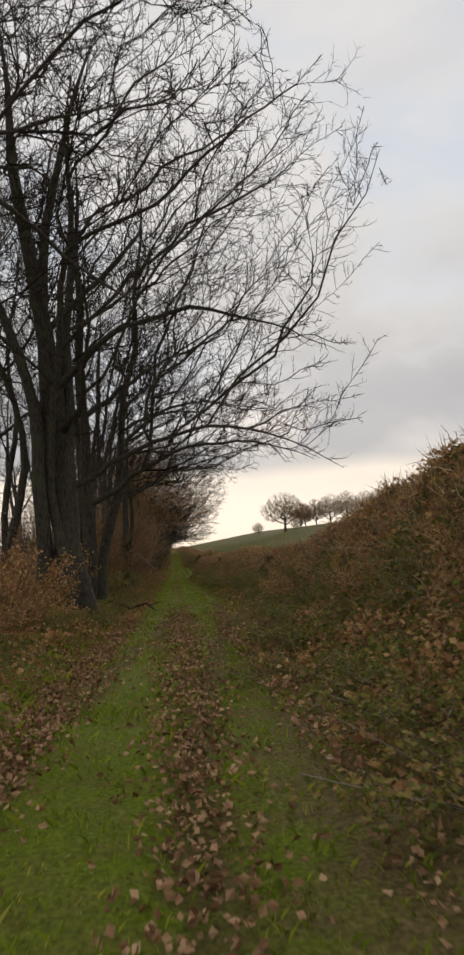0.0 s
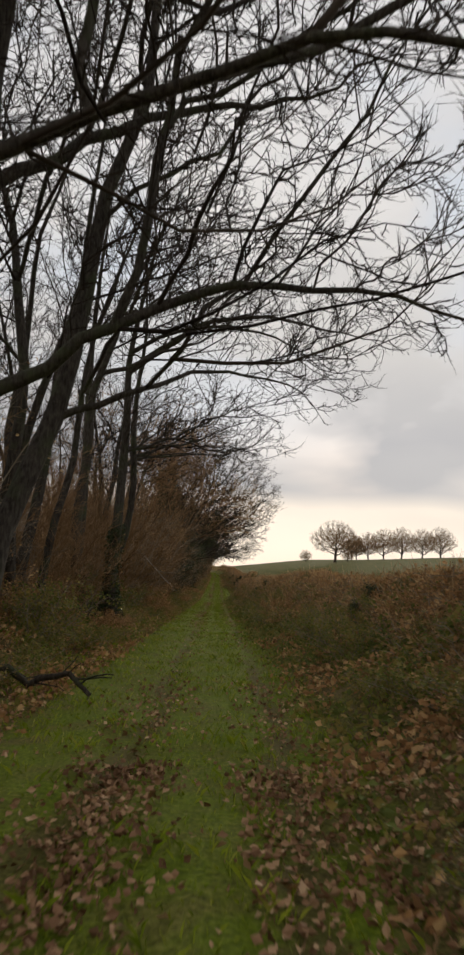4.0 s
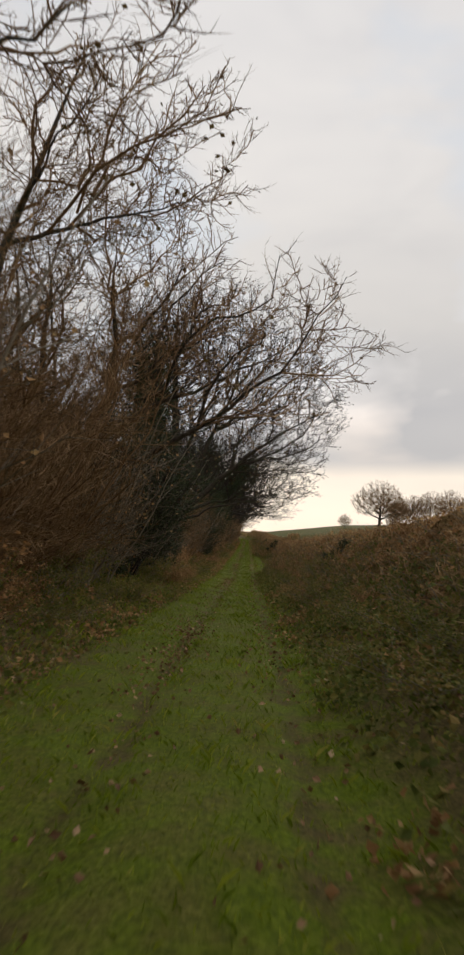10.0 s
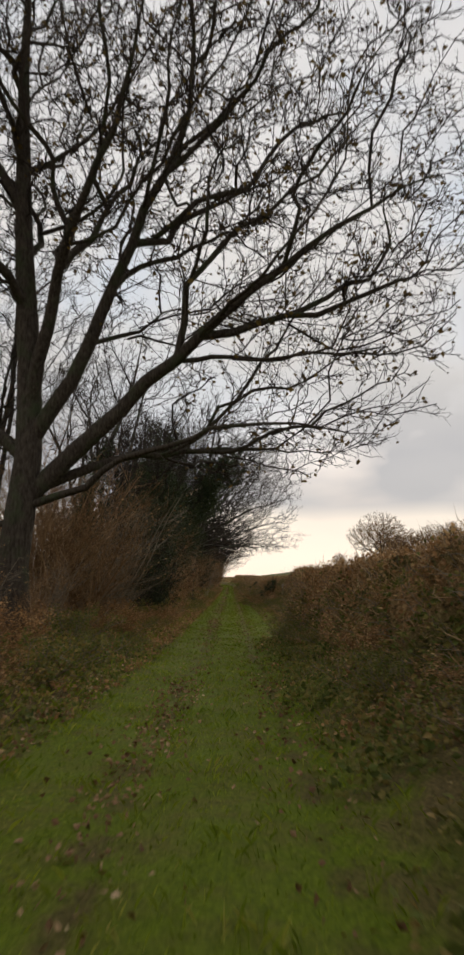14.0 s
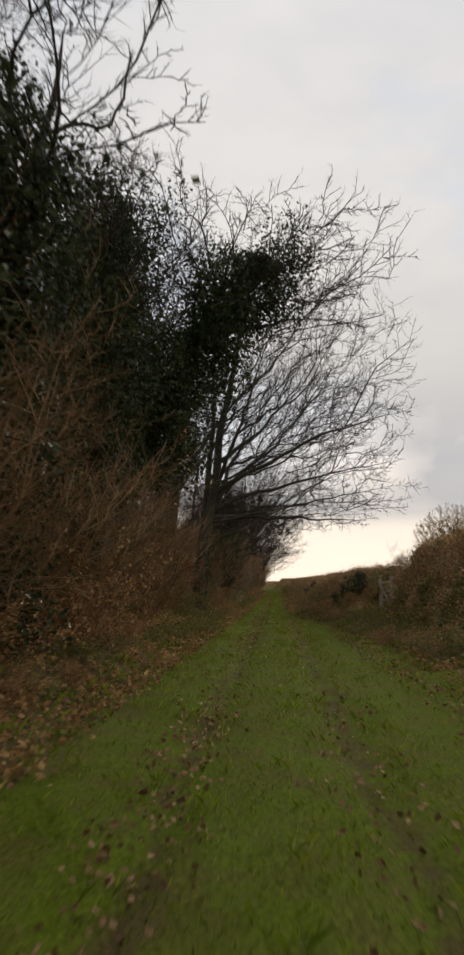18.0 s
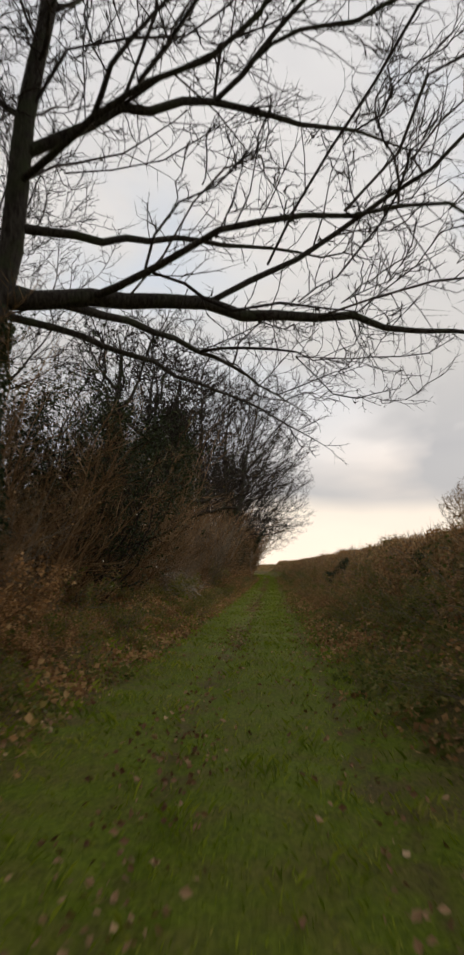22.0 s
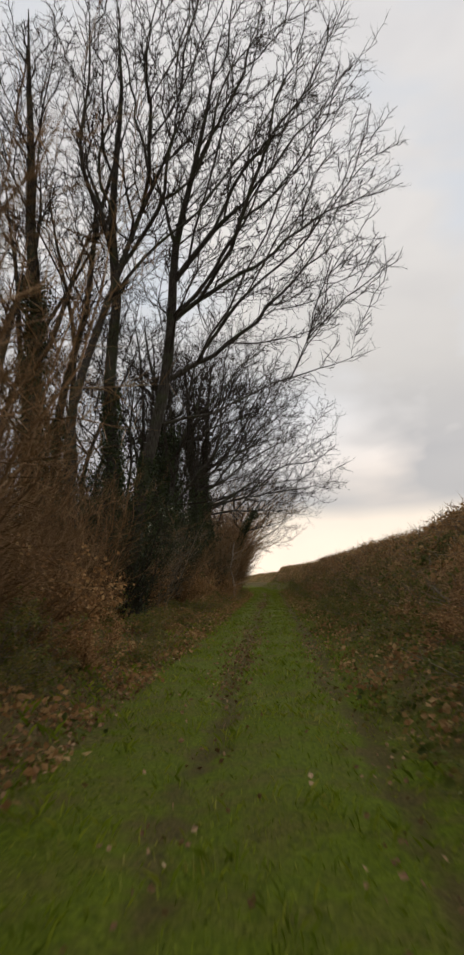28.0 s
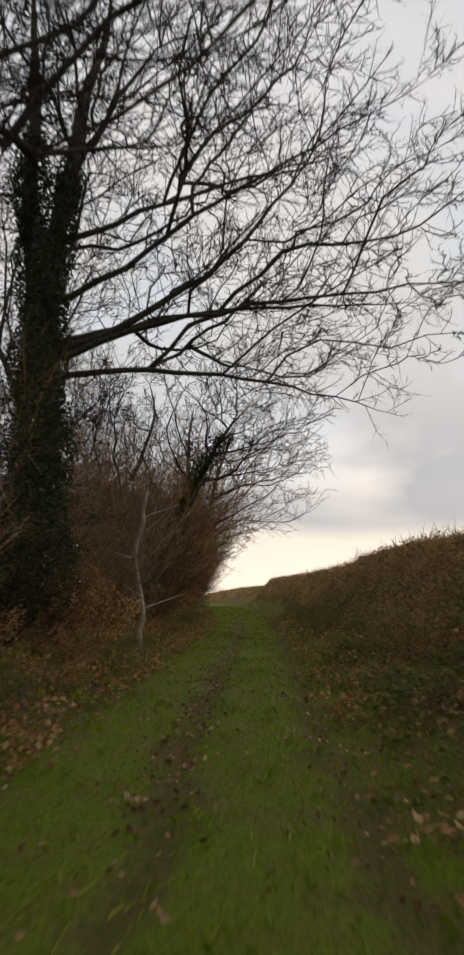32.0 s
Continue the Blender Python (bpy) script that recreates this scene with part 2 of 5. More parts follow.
def earth():
    """The ground sheet: worn turf on the lane, bare ruts, litter on the banks, pasture beyond."""
    m, nt, b = material("turf_and_earth", 0.97)
    tc = nt.nodes.new("ShaderNodeTexCoord")
    p = nt.nodes.new("ShaderNodeSeparateXYZ")
    nt.links.new(tc.outputs["Object"], p.inputs[0])
    ns = {}
    for k, s, d in (("wide", 0.35, 4.0), ("mid", 2.2, 5.0), ("grain", 30.0, 5.0)):
        ns[k] = add(nt, "ShaderNodeTexNoise", Scale=s, Detail=d, Roughness=0.62)
        nt.links.new(tc.outputs["Object"], ns[k].inputs["Vector"])
    grain = ns["grain"].outputs[0]
    lush = ramp(nt, grain, [(0.3, (0.044, 0.064, 0.005)), (0.55, (0.118, 0.157, 0.009)), (0.75, (0.195, 0.222, 0.02))])
    dull = ramp(nt, grain, [(0.3, (0.048, 0.052, 0.009)), (0.55, (0.13, 0.128, 0.022)), (0.75, (0.23, 0.2, 0.052))])
    green = mix(nt, ramp(nt, ns["mid"].outputs[0], [(0.42, (0, 0, 0)), (0.64, (1, 1, 1))]), lush, dull)
    soil = ramp(nt, grain, [(0.3, (0.045, 0.03, 0.015)), (0.6, (0.11, 0.07, 0.033)), (0.8, (0.18, 0.12, 0.06))])
    bankc = ramp(nt, grain, [(0.3, (0.04, 0.034, 0.012)), (0.5, (0.115, 0.088, 0.032)), (0.75, (0.24, 0.165, 0.072))])
    # the lane's middle wavers a little
    start = nt.nodes.new("ShaderNodeMapRange")
    for k, v in zip(("From Min", "From Max", "To Min", "To Max"), (6.0, 22.0, 1.4, 0.0)):
        start.inputs[k].default_value = v
    nt.links.new(p.outputs[1], start.inputs[0])
    past = calc(nt, "MINIMUM", calc(nt, "MAXIMUM", calc(nt, "SUBTRACT", p.outputs[1], 245.0), 0.0), 160.0)
    turned = calc(nt, "ADD", start.outputs[0], calc(nt, "MULTIPLY", calc(nt, "MULTIPLY", past, past), 0.0011))
    waver = calc(nt, "ADD", calc(nt, "ADD", p.outputs[0], turned), calc(nt, "MULTIPLY", calc(nt, "SUBTRACT", ns["wide"].outputs[0], 0.5), 0.9))
    side = calc(nt, "ABSOLUTE", waver)
    rut = calc(nt, "ABSOLUTE", calc(nt, "SUBTRACT", side, 0.74))
    worn = calc(nt, "SUBTRACT", calc(nt, "MULTIPLY", ns["mid"].outputs[0], 0.62), rut)
    used = nt.nodes.new("ShaderNodeMapRange")
    for k, v in zip(("From Min", "From Max", "To Min", "To Max"), (185.0, 205.0, 0.0, 0.13)):
        used.inputs[k].default_value = v
    nt.links.new(p.outputs[1], used.inputs[0])
    worn = calc(nt, "ADD", worn, used.outputs[0])
    early = nt.nodes.new("ShaderNodeMapRange")
    for k, v in zip(("From Min", "From Max", "To Min", "To Max"), (18.0, 30.0, 0.14, 0.0)):
        early.inputs[k].default_value = v
    nt.links.new(p.outputs[1], early.inputs[0])
    worn = calc(nt, "ADD", worn, early.outputs[0])
    bare = ramp(nt, worn, [(0.18, (0, 0, 0)), (0.34, (0.62, 0.62, 0.62))])
    c = mix(nt, bare, green, soil)
    edge = calc(nt, "ADD", calc(nt, "ABSOLUTE", calc(nt, "ADD", waver, 0.4)), calc(nt, "MULTIPLY", calc(nt, "SUBTRACT", ns["mid"].outputs[0], 0.5), 1.7))
    gateway = []
    for lo, hi, a, b2 in ((103.0, 108.0, 0.0, 1.9), (137.0, 145.0, 1.9, 0.0)):
        g = nt.nodes.new("ShaderNodeMapRange")
        for k, v in zip(("From Min", "From Max", "To Min", "To Max"), (lo, hi, a, b2)):
            g.inputs[k].default_value = v
        nt.links.new(p.outputs[1], g.inputs[0])
        gateway.append(g.outputs[0])
    edge = calc(nt, "SUBTRACT", edge, calc(nt, "MULTIPLY", calc(nt, "MINIMUM", *gateway), calc(nt, "GREATER_THAN", waver, 0.0)))
    rim = nt.nodes.new("ShaderNodeMapRange")
    rim.inputs["From Min"].default_value, rim.inputs["From Max"].default_value = 1.3, 2.1
    nt.links.new(edge, rim.inputs[0])
    c = mix(nt, rim.outputs[0], c, bankc)
    pasture = ramp(nt, ns["wide"].outputs[0], [(0.35, (0.06, 0.07, 0.014)), (0.5, (0.085, 0.083, 0.022)), (0.65, (0.12, 0.095, 0.034))])
    away = nt.nodes.new("ShaderNodeMapRange")
    away.inputs["From Min"].default_value, away.inputs["From Max"].default_value = 9.0, 12.0
    nt.links.new(side, away.inputs[0])
    c = mix(nt, away.outputs[0], c, pasture)
    nt.links.new(c, b.inputs["Base Color"])
    bump(nt, b, grain, 0.7, 0.05)
    return m


EARTH = earth()


# ---- mesh helpers ----
def mesh_of(name, verts, faces, mat, smooth=False):
    """A mesh from arrays of places and of equal-sided faces."""
    verts, faces = np.asarray(verts, np.float32).reshape(-1, 3), np.asarray(faces, np.int32)
    me = bpy.data.meshes.new(name)
    n, k = faces.shape
    me.vertices.add(len(verts))
    me.vertices.foreach_set("co", verts.ravel())
    me.loops.add(n * k)
    me.loops.foreach_set("vertex_index", faces.ravel())
    me.polygons.add(n)
    me.polygons.foreach_set("loop_start", np.arange(0, n * k, k, dtype=np.int32))
    me.polygons.foreach_set("use_smooth", np.full(n, smooth))
    me.update(calc_edges=True)
    me.validate()
    me.materials.append(mat)
    return me


def part(name, mesh, parent, label="", kind=""):
    ob = new(name, mesh)
    ob.parent = parent
    return tagged(ob, label, kind=kind)


def unit(v):
    return v / np.maximum(np.linalg.norm(v, axis=-1, keepdims=True), 1e-9)


def tubes(groups, sides):
    """Tapered tubes for groups of (places [b, n, 3], radii [b, n])."""
    vs, fs, off = [], [], 0
    for P, R in groups:
        b, n, _ = P.shape
        if not b:
            continue
        t = unit(np.gradient(P, axis=1))
        ref = np.where(np.abs(t[:, :1, 2:]) > 0.8, np.array([1.0, 0.3, 0]), np.array([0.1, 0.2, 1.0]))
        n1 = unit(np.cross(t, np.broadcast_to(ref, t.shape)))
        n2 = np.cross(t, n1)
        a = np.arange(sides) * 2 * np.pi / sides
        ring = n1[:, :, None] * np.cos(a)[:, None] + n2[:, :, None] * np.sin(a)[:, None]
        vs.append((P[:, :, None] + R[:, :, None, None] * ring).reshape(-1, 3))
        i = np.arange(b)[:, None, None] * n * sides + np.arange(n - 1)[:, None] * sides + np.arange(sides)
        j = np.arange(b)[:, None, None] * n * sides + np.arange(n - 1)[:, None] * sides + (np.arange(sides) + 1) % sides
        fs.append(np.stack([i, j, j + sides, i + sides], -1).reshape(-1, 4) + off)
        off += b * n * sides
    return np.concatenate(vs), np.concatenate(fs)


def spikes(groups):
    """Thin three-sided shoots that end in a point."""
    vs, fs, off = [], [], 0
    for P, R in groups:
        b, n, _ = P.shape
        t = unit(np.gradient(P, axis=1))
        ref = np.where(np.abs(t[:, :1, 2:]) > 0.8, np.array([1.0, 0.3, 0]), np.array([0.1, 0.2, 1.0]))
        n1 = unit(np.cross(t, np.broadcast_to(ref, t.shape)))
        n2 = np.cross(t, n1)
        a = np.arange(3) * 2 * np.pi / 3
        ring = n1[:, :, None] * np.cos(a)[:, None] + n2[:, :, None] * np.sin(a)[:, None]
        body = (P[:, :, None] + R[:, :, None, None] * ring)[:, :-1].reshape(b, -1, 3)
        m = 3 * (n - 1)
        vs.append(np.concatenate([body, P[:, -1:]], 1).reshape(-1, 3))
        one = [(3 * k + i, 3 * k + (i + 1) % 3, 3 * k + 3 + (i + 1) % 3) for k in range(n - 2) for i in range(3)]
        one += [(3 * k + i, 3 * k + 3 + (i + 1) % 3, 3 * k + 3 + i) for k in range(n - 2) for i in range(3)]
        one += [(m - 3 + i, m - 3 + (i + 1) % 3, m) for i in range(3)]
        fs.append((np.arange(b)[:, None, None] * (m + 1) + np.array(one)).reshape(-1, 3) + off)
        off += b * (m + 1)
    return np.concatenate(vs), np.concatenate(fs)


def sprout(rng, P, R, k, u0, angle, length, n, wiggle, rise, lean=(0, 0, 0), thin=0.02, tip=0.004, shorten=0.5, keep=0.8, uneven=(0.6, 1.2)):
    """k side shoots on every branch: their places and radii. length is a share of the parent's own."""
    b, m, _ = P.shape
    own = np.linalg.norm(np.diff(P, axis=1), axis=2).sum(1)
    u = u0 + (1 - u0) * (np.arange(k) + rng.random((b, k))) / k
    s = np.minimum(u * (m - 1), m - 1.001)
    i = s.astype(int)
    f = (s - i)[..., None]
    row = np.arange(b)[:, None]
    at = P[row, i] * (1 - f) + P[row, i + 1] * f
    t = unit(P[row, i + 1] - P[row, i])
    rad = R[row, i] * (1 - f[..., 0]) + R[row, i + 1] * f[..., 0]
    perp = rng.normal(size=t.shape) + np.array(lean)
    perp = unit(perp - (perp * t).sum(-1, keepdims=True) * t)
    a = radians(angle) * rng.uniform(0.65, 1.3, (b, k, 1))
    d = unit(np.cos(a) * t + np.sin(a) * perp)
    L = (own[:, None] * length * (1 - shorten * (u - u0) / (1 - u0 + 1e-6)) * rng.uniform(*uneven, (b, k)))[..., None]
    d, L, at, rad = d.reshape(-1, 3), L.reshape(-1, 1), at.reshape(-1, 3), rad.reshape(-1)
    out = [at]
    for _ in range(n - 1):
        out.append(out[-1] + d * L / (n - 1))
        d = unit(d + wiggle * rng.normal(size=d.shape) + np.array([0, 0, rise]) / (n - 1) + 0.25 * np.array(lean) / (n - 1))
    Q = np.stack(out, 1)
    r0 = np.minimum(rad * keep, np.maximum(thin * L[:, 0], tip * 1.3))
    return Q, r0[:, None] + (tip - r0[:, None]) * np.linspace(0, 1, n) ** 0.8


def leaves_at(rng, places, size, droop=0.3):
    """Small bent leaves (two triangles folded on the midrib) at the places."""
    n = len(places)
    a = unit(rng.normal(size=(n, 3)) * (1, 1, 0.6) + (0, 0, -droop))
    w = unit(np.cross(a, rng.normal(size=(n, 3))))
    nn = np.cross(a, w)
    s = (size * rng.uniform(0.6, 1.3, n))[:, None]
    v = np.stack([places, places + s * (0.5 * a + 0.38 * w + 0.12 * nn), places + s * a, places + s * (0.5 * a - 0.38 * w + 0.12 * nn)], 1)
    i = np.arange(n)[:, None] * 4
    return v.reshape(-1, 3), np.concatenate([i + (0, 1, 2), i + (0, 2, 3)], 0)


# ---- the lay of the land ----
YS = np.arange(-400, 1000, 0.5)
SLOPE = np.interp(YS, [-50, 0, 16, 30, 85, 105, 165, 185, 225, 260, 310, 350, 400], [0.3, 0.3, 0.2, 0, 0.1, 1.7, 1.9, 2.3, 2.4, 2.7, 2.7, 0.5, -2.0])
RISE = np.cumsum(np.tan(np.radians(SLOPE))) * 0.5
RISE = RISE - np.interp(0, YS, RISE)


def lane_z(y):
    return np.interp(y, YS, RISE)


def bumps(x, y, s, seed=0.0):
    """Smooth unevenness between about -1 and 1, s metres long."""
    return (np.sin(x * 6.1 / s + 1.7 * np.sin(y * 2.3 / s + seed)) + np.sin(y * 5.3 / s + 2.1 * np.sin(x * 2.9 / s + 1.3 + seed)) + np.sin((x + y) * 3.7 / s + seed * 2)) / 3


def bend(y):
    """How far the lane swings to the left beyond the crest of the rise."""
    return -0.0011 * np.clip(np.asarray(y, float) - 245, 0, 160) ** 2


BANK = ([-60, 0, 20, 45, 60, 100, 106, 126, 130, 142, 150, 400], [1.1, 1.1, 0.8, 0.8, 1.0, 1.0, 0.4, 0.4, 0.7, 0.7, 0.9, 0.9])
FOOT = ([-60, 0, 12, 24, 60, 104, 108, 126, 140, 150, 400], [0.8, 0.8, 1.0, 2.4, 2.5, 2.2, 3.4, 3.6, 3.2, 2.4, 2.4])
TOE = ([-60, 0, 12, 24, 60, 100, 107, 126, 140, 150, 400], [0.8, 0.8, 0.8, 1.35, 1.3, 1.2, 3.0, 3.2, 2.6, 1.25, 1.2])
SPREAD = ([-60, 12, 24, 100, 107, 126, 150, 400], [2.7, 2.8, 2.5, 2.5, 1.5, 1.5, 2.5, 2.5])


def ground(x, y):
    x, y = np.asarray(x, float) - bend(y), np.asarray(y, float)
    z = lane_z(y)
    foot, bank, spread = np.interp(y, *TOE), np.interp(y, *BANK), np.interp(y, *SPREAD)
    c = -1.4 * np.clip((22 - y) / 16, 0, 1)
    rut = 0.055 * (np.exp(-((x - c - 0.74) / 0.17) ** 2) + np.exp(-((x - c + 0.74) / 0.17) ** 2)) - 0.03 * np.exp(-((x - c) / 0.4) ** 2)
    right = bank * np.clip((x - foot) / spread, 0, 1) ** 0.8 + 0.125 * np.clip(x - foot - spread, 0, 55) + 0.05 * np.clip(x - foot - 56, 0, 200)
    left = 0.55 * np.clip((-x - 2.4) / 1.6, 0, 1) - 0.07 * np.clip(-x - 6, 0, 60) - 0.02 * np.clip(-x - 66, 0, 900)
    lane = np.clip(1.3 - np.abs(x) / 3.5, 0.15, 1)
    wild = np.clip((np.abs(x) - 2.0) / 1.5, 0, 1)
    near = np.clip(1.6 - np.abs(x) / 30, 0, 1)
    return z - rut + right + left + 0.03 * bumps(x, y, 2.2) * lane + wild * near * (0.13 * bumps(x, y, 1.9, 2.0) + 0.06 * bumps(x, y, 0.7, 5.0)) + np.clip(np.abs(x) / 60 - 0.3, 0, 1) * 0.8 * bumps(x, y, 90, 1.0)


def axis(dense, step, far, grow=1.25):
    out, s = list(np.arange(0, dense + 1e-6, step)), step
    while out[-1] < far:
        s *= grow
        out.append(out[-1] + s)
    return np.array(out)


gx = axis(6.5, 0.17, 2500)
gx = np.concatenate([-gx[:0:-1], gx])
gy = np.concatenate([-axis(4, 0.5, 390)[:0:-1], np.arange(0, 262, 0.45), 262 + axis(160, 1.5, 2200)])
mx, my = np.meshgrid(gx, gy)
far_y = np.clip(my, -390, 560)
mz = ground(mx, far_y) - np.clip(my - 560, 0, 3000) * 0.035
nx = len(gx)
i0 = (np.arange(len(gy) - 1)[:, None] * nx + np.arange(nx - 1)).ravel()
turf = new("ground", mesh_of("ground", np.stack([mx, my, mz], -1), np.stack([i0, i0 + 1, i0 + nx + 1, i0 + nx], -1), EARTH, True))
tagged(turf, "grassy farm lane with wheel ruts between earth banks", "ground", kind="structure")


# ---- trees ----
def stem_line(rng, foot, top, bend_by, n=9):
    """A gently wandering line from foot to top."""
    u = np.linspace(0, 1, n)[:, None]
    foot, top = np.array(foot, float), np.array(top, float)
    side = rng.normal(size=3) * (1, 1, 0)
    line = foot + (top - foot) * u + side * np.sin(u * np.pi * rng.uniform(0.8, 1.8)) * bend_by
    line[1:-1] += rng.normal(size=(n - 2, 3)) * bend_by * 0.16
    # stems start upright and then spread
    line[:, :2] -= (top - foot)[:2] * (u - u ** 1.6) * 0.9
    return line


def over_lane(P, low):
    """Which branches keep clear of the space where one drives."""
    near = (np.abs(P[..., 0] - 0.1) < 2.0) & (P[..., 2] - lane_z(P[..., 1]) < low)
    return ~near.any(1)


def along(P, n):
    """n places at even steps along a smooth curve through the rows of P."""
    if len(P) > 2:
        Q = np.concatenate([2 * P[:1] - P[1:2], P, 2 * P[-1:] - P[-2:-1]])
        t = np.linspace(0, 1, 4, endpoint=False)[:, None]
        out = [0.5 * (2 * Q[i + 1] + (Q[i + 2] - Q[i]) * t + (2 * Q[i] - 5 * Q[i + 1] + 4 * Q[i + 2] - Q[i + 3]) * t ** 2 + (3 * Q[i + 1] - Q[i] - 3 * Q[i + 2] + Q[i + 3]) * t ** 3)
               for i in range(len(P) - 1)]
        P = np.concatenate(out + [P[-1:]])
    s = np.concatenate([[0], np.cumsum(np.linalg.norm(np.diff(P, axis=0), axis=1))])
    e = np.linspace(0, s[-1], n)
    return np.stack([np.interp(e, s, P[:, k]) for k in range(3)], 1)


def branch_out(rng, nodes, reach, points, thrift, droop):
    """Joins every point of the crown to the growing tree by the way that costs least length. Returns all places and parents."""
    places, parent, length = list(nodes), [-1] * len(nodes), list(reach)
    n0 = np.array(nodes)
    d = np.linalg.norm(points[:, None] - n0[None], axis=2) + thrift * np.array(reach)[None] + droop * np.maximum(0, n0[None, :, 2] - points[:, None, 2])
    best, cost = d.argmin(1), d.min(1)
    left = np.ones(len(points), bool)
    for _ in range(len(points)):
        i = int(np.argmin(np.where(left, cost, 1e9)))
        p, q = points[i], best[i]
        left[i] = False
        places.append(p)
        parent.append(int(q))
        length.append(length[q] + float(np.linalg.norm(p - places[q])))
        c = np.linalg.norm(points - p, axis=1) + thrift * length[-1] + droop * np.maximum(0, p[2] - points[:, 2])
        better = c < cost
        best[better], cost[better] = len(places) - 1, c[better]
    return np.array(places), parent


def tree(x, y, label, stems, crown, limbs=(), seed=0, n=800, fork=0.25, wig=0.12, thrift=0.35, droop=1.1, tip=0.0105, swell=0.55,
         k3=10, k4=5, l3=0.44, l4=0.42, fine=0.0056, ivy=(), oak=0, wood=BARK_GREY, twig=TWIG_DARK, low=3.6, group="lane trees"):
    """A bare tree. stems: (dx, dy, top dx, top dy, height, radius); crown: rounded masses (cx, cy, cz, rx, ry, rz) that its branches fill;
    limbs: (stem, share up it, direction, length, radius, and how it arches); ivy: (stem, from, to, thickness, count) shares of a stem's height."""
    rng = np.random.default_rng(seed)
    z = float(ground(x, y)) - 0.12
    root = new("tree", None)
    root.location = (x, y, z)
    tagged(root, label, "tree", group)
    base = np.array([x, y, z])
    lines, nodes, reach, girth, thin_p, thin_r = [], [], [], [], [], []
    for dx, dy, tx, ty, h, r in stems:
        P = stem_line(rng, (dx, dy, -0.45), (tx, ty, h), 0.04 * h)
        u = np.linspace(0, 1, len(P))
        R = r * (1 - u) ** 0.8 * 0.95 + 0.014 + 0.28 * r * np.exp(-u * 22)
        lines.append((P, R))
        Q = along(P, 17)
        S = np.interp(np.linspace(0, 1, 17), u, R)
        part("trunk", mesh_of("trunk", *tubes([(Q[None], S[None])], 10), wood, True), root)
        for k in range(17):
            if k / 16 >= fork:
                nodes.append(Q[k]), reach.append(h * k / 16), girth.append(S[k])
    for si, u, way, length, r, *arch in limbs:
        P, R = lines[si]
        s = u * (len(P) - 1)
        at = P[int(s)] * (1 - s % 1) + P[min(int(s) + 1, len(P) - 1)] * (s % 1)
        d, Q = unit(np.array(way, float)), [at]
        sag = d[2]
        for j in range(10):
            Q.append(Q[-1] + d * length / 10)
            d = unit(d + (arch[1] if len(arch) > 1 else wig * 1.3) * rng.normal(size=3) + np.array([0, 0, arch[0] if arch else 0.04 if sag > 0.15 else 0.02 * (4 - j)]))
        Q, S = along(np.array(Q), 16), r * (1 - np.linspace(0, 0.93, 16) ** 0.9)
        Q[2:-1] += rng.normal(size=(13, 3)) * (0.03 + 0.1 * r)
        part("limb", mesh_of("limb", *tubes([(Q[None], S[None])], 7), wood, True), root)
        thin_p.append(along(Q[5:], 7)), thin_r.append(np.maximum(S[5], 0.041) * np.linspace(1, 0.1, 7))
        for k in range(2, 16):
            nodes.append(Q[k]), reach.append(u * stems[si][4] + length * k / 15), girth.append(S[k])
    # places all through the crown, closer together towards its outside
    size = np.array([c[3] * c[4] * c[5] for c in crown])
    pick = rng.choice(len(crown), n, p=size / size.sum())
    form = np.array(crown, float)[pick]
    pts = form[:, :3] + unit(rng.normal(size=(n, 3))) * (rng.random((n, 1)) ** 0.42) * form[:, 3:]
    pts = pts[over_lane(pts[:, None] + base, low) & (pts[:, 2] > 1.2)]
    places, parent = branch_out(rng, nodes, reach, pts, thrift, droop)
    m, n0 = len(places), len(nodes)
    leaf, kids = np.zeros(m), [[] for _ in range(m)]
    for i in range(n0, m):
        kids[parent[i]].append(i)
    for i in range(m - 1, n0 - 1, -1):
        leaf[i] = max(leaf[i], 1)
        leaf[parent[i]] += leaf[i]
    # sharp elbows ease out as a branch thickens
    for _ in range(2):
        for i in range(n0, m):
            if kids[i]:
                main = max(kids[i], key=lambda k: leaf[k])
                places[i] = 0.5 * places[i] + 0.25 * (places[parent[i]] + places[main])
    # runs from fork to tip, each following its strongest side
    for start in range(m):
        for first in sorted(kids[start], key=lambda k: -leaf[k])[0 if start < n0 else 1:]:
            run = [start, first]
            while kids[run[-1]]:
                run.append(max(kids[run[-1]], key=lambda k: leaf[k]))
            P = places[run].copy()
            P[1:-1] += rng.normal(size=(len(run) - 2, 3)) * wig * 0.6
            R = tip * leaf[run] ** swell
            R[0] = R[1]
            if start < n0:
                R = np.minimum(R, girth[start] * 0.8)
            if R[0] > 0.04:
                k = min(14, 2 * len(run) + 1)
                Q, S = along(P, k), np.interp(np.linspace(0, 1, k), np.linspace(0, 1, len(R)), R)
                Q[1:-1] += rng.normal(size=(k - 2, 3)) * (0.02 if wig < 0.2 else wig * 0.35)
                part("limb", mesh_of("limb", *tubes([(Q[None], S[None])], 6), wood, True), root)
            Q = along(P, 7)
            Q[1:-1] += rng.normal(size=(5, 3)) * wig * 0.22
            thin_p.append(Q), thin_r.append(np.interp(np.linspace(0, 1, 7), np.linspace(0, 1, len(R)), R))
    P2, R2 = np.array(thin_p), np.array(thin_r)
    own = np.linalg.norm(np.diff(P2, axis=1), axis=2).sum(1)
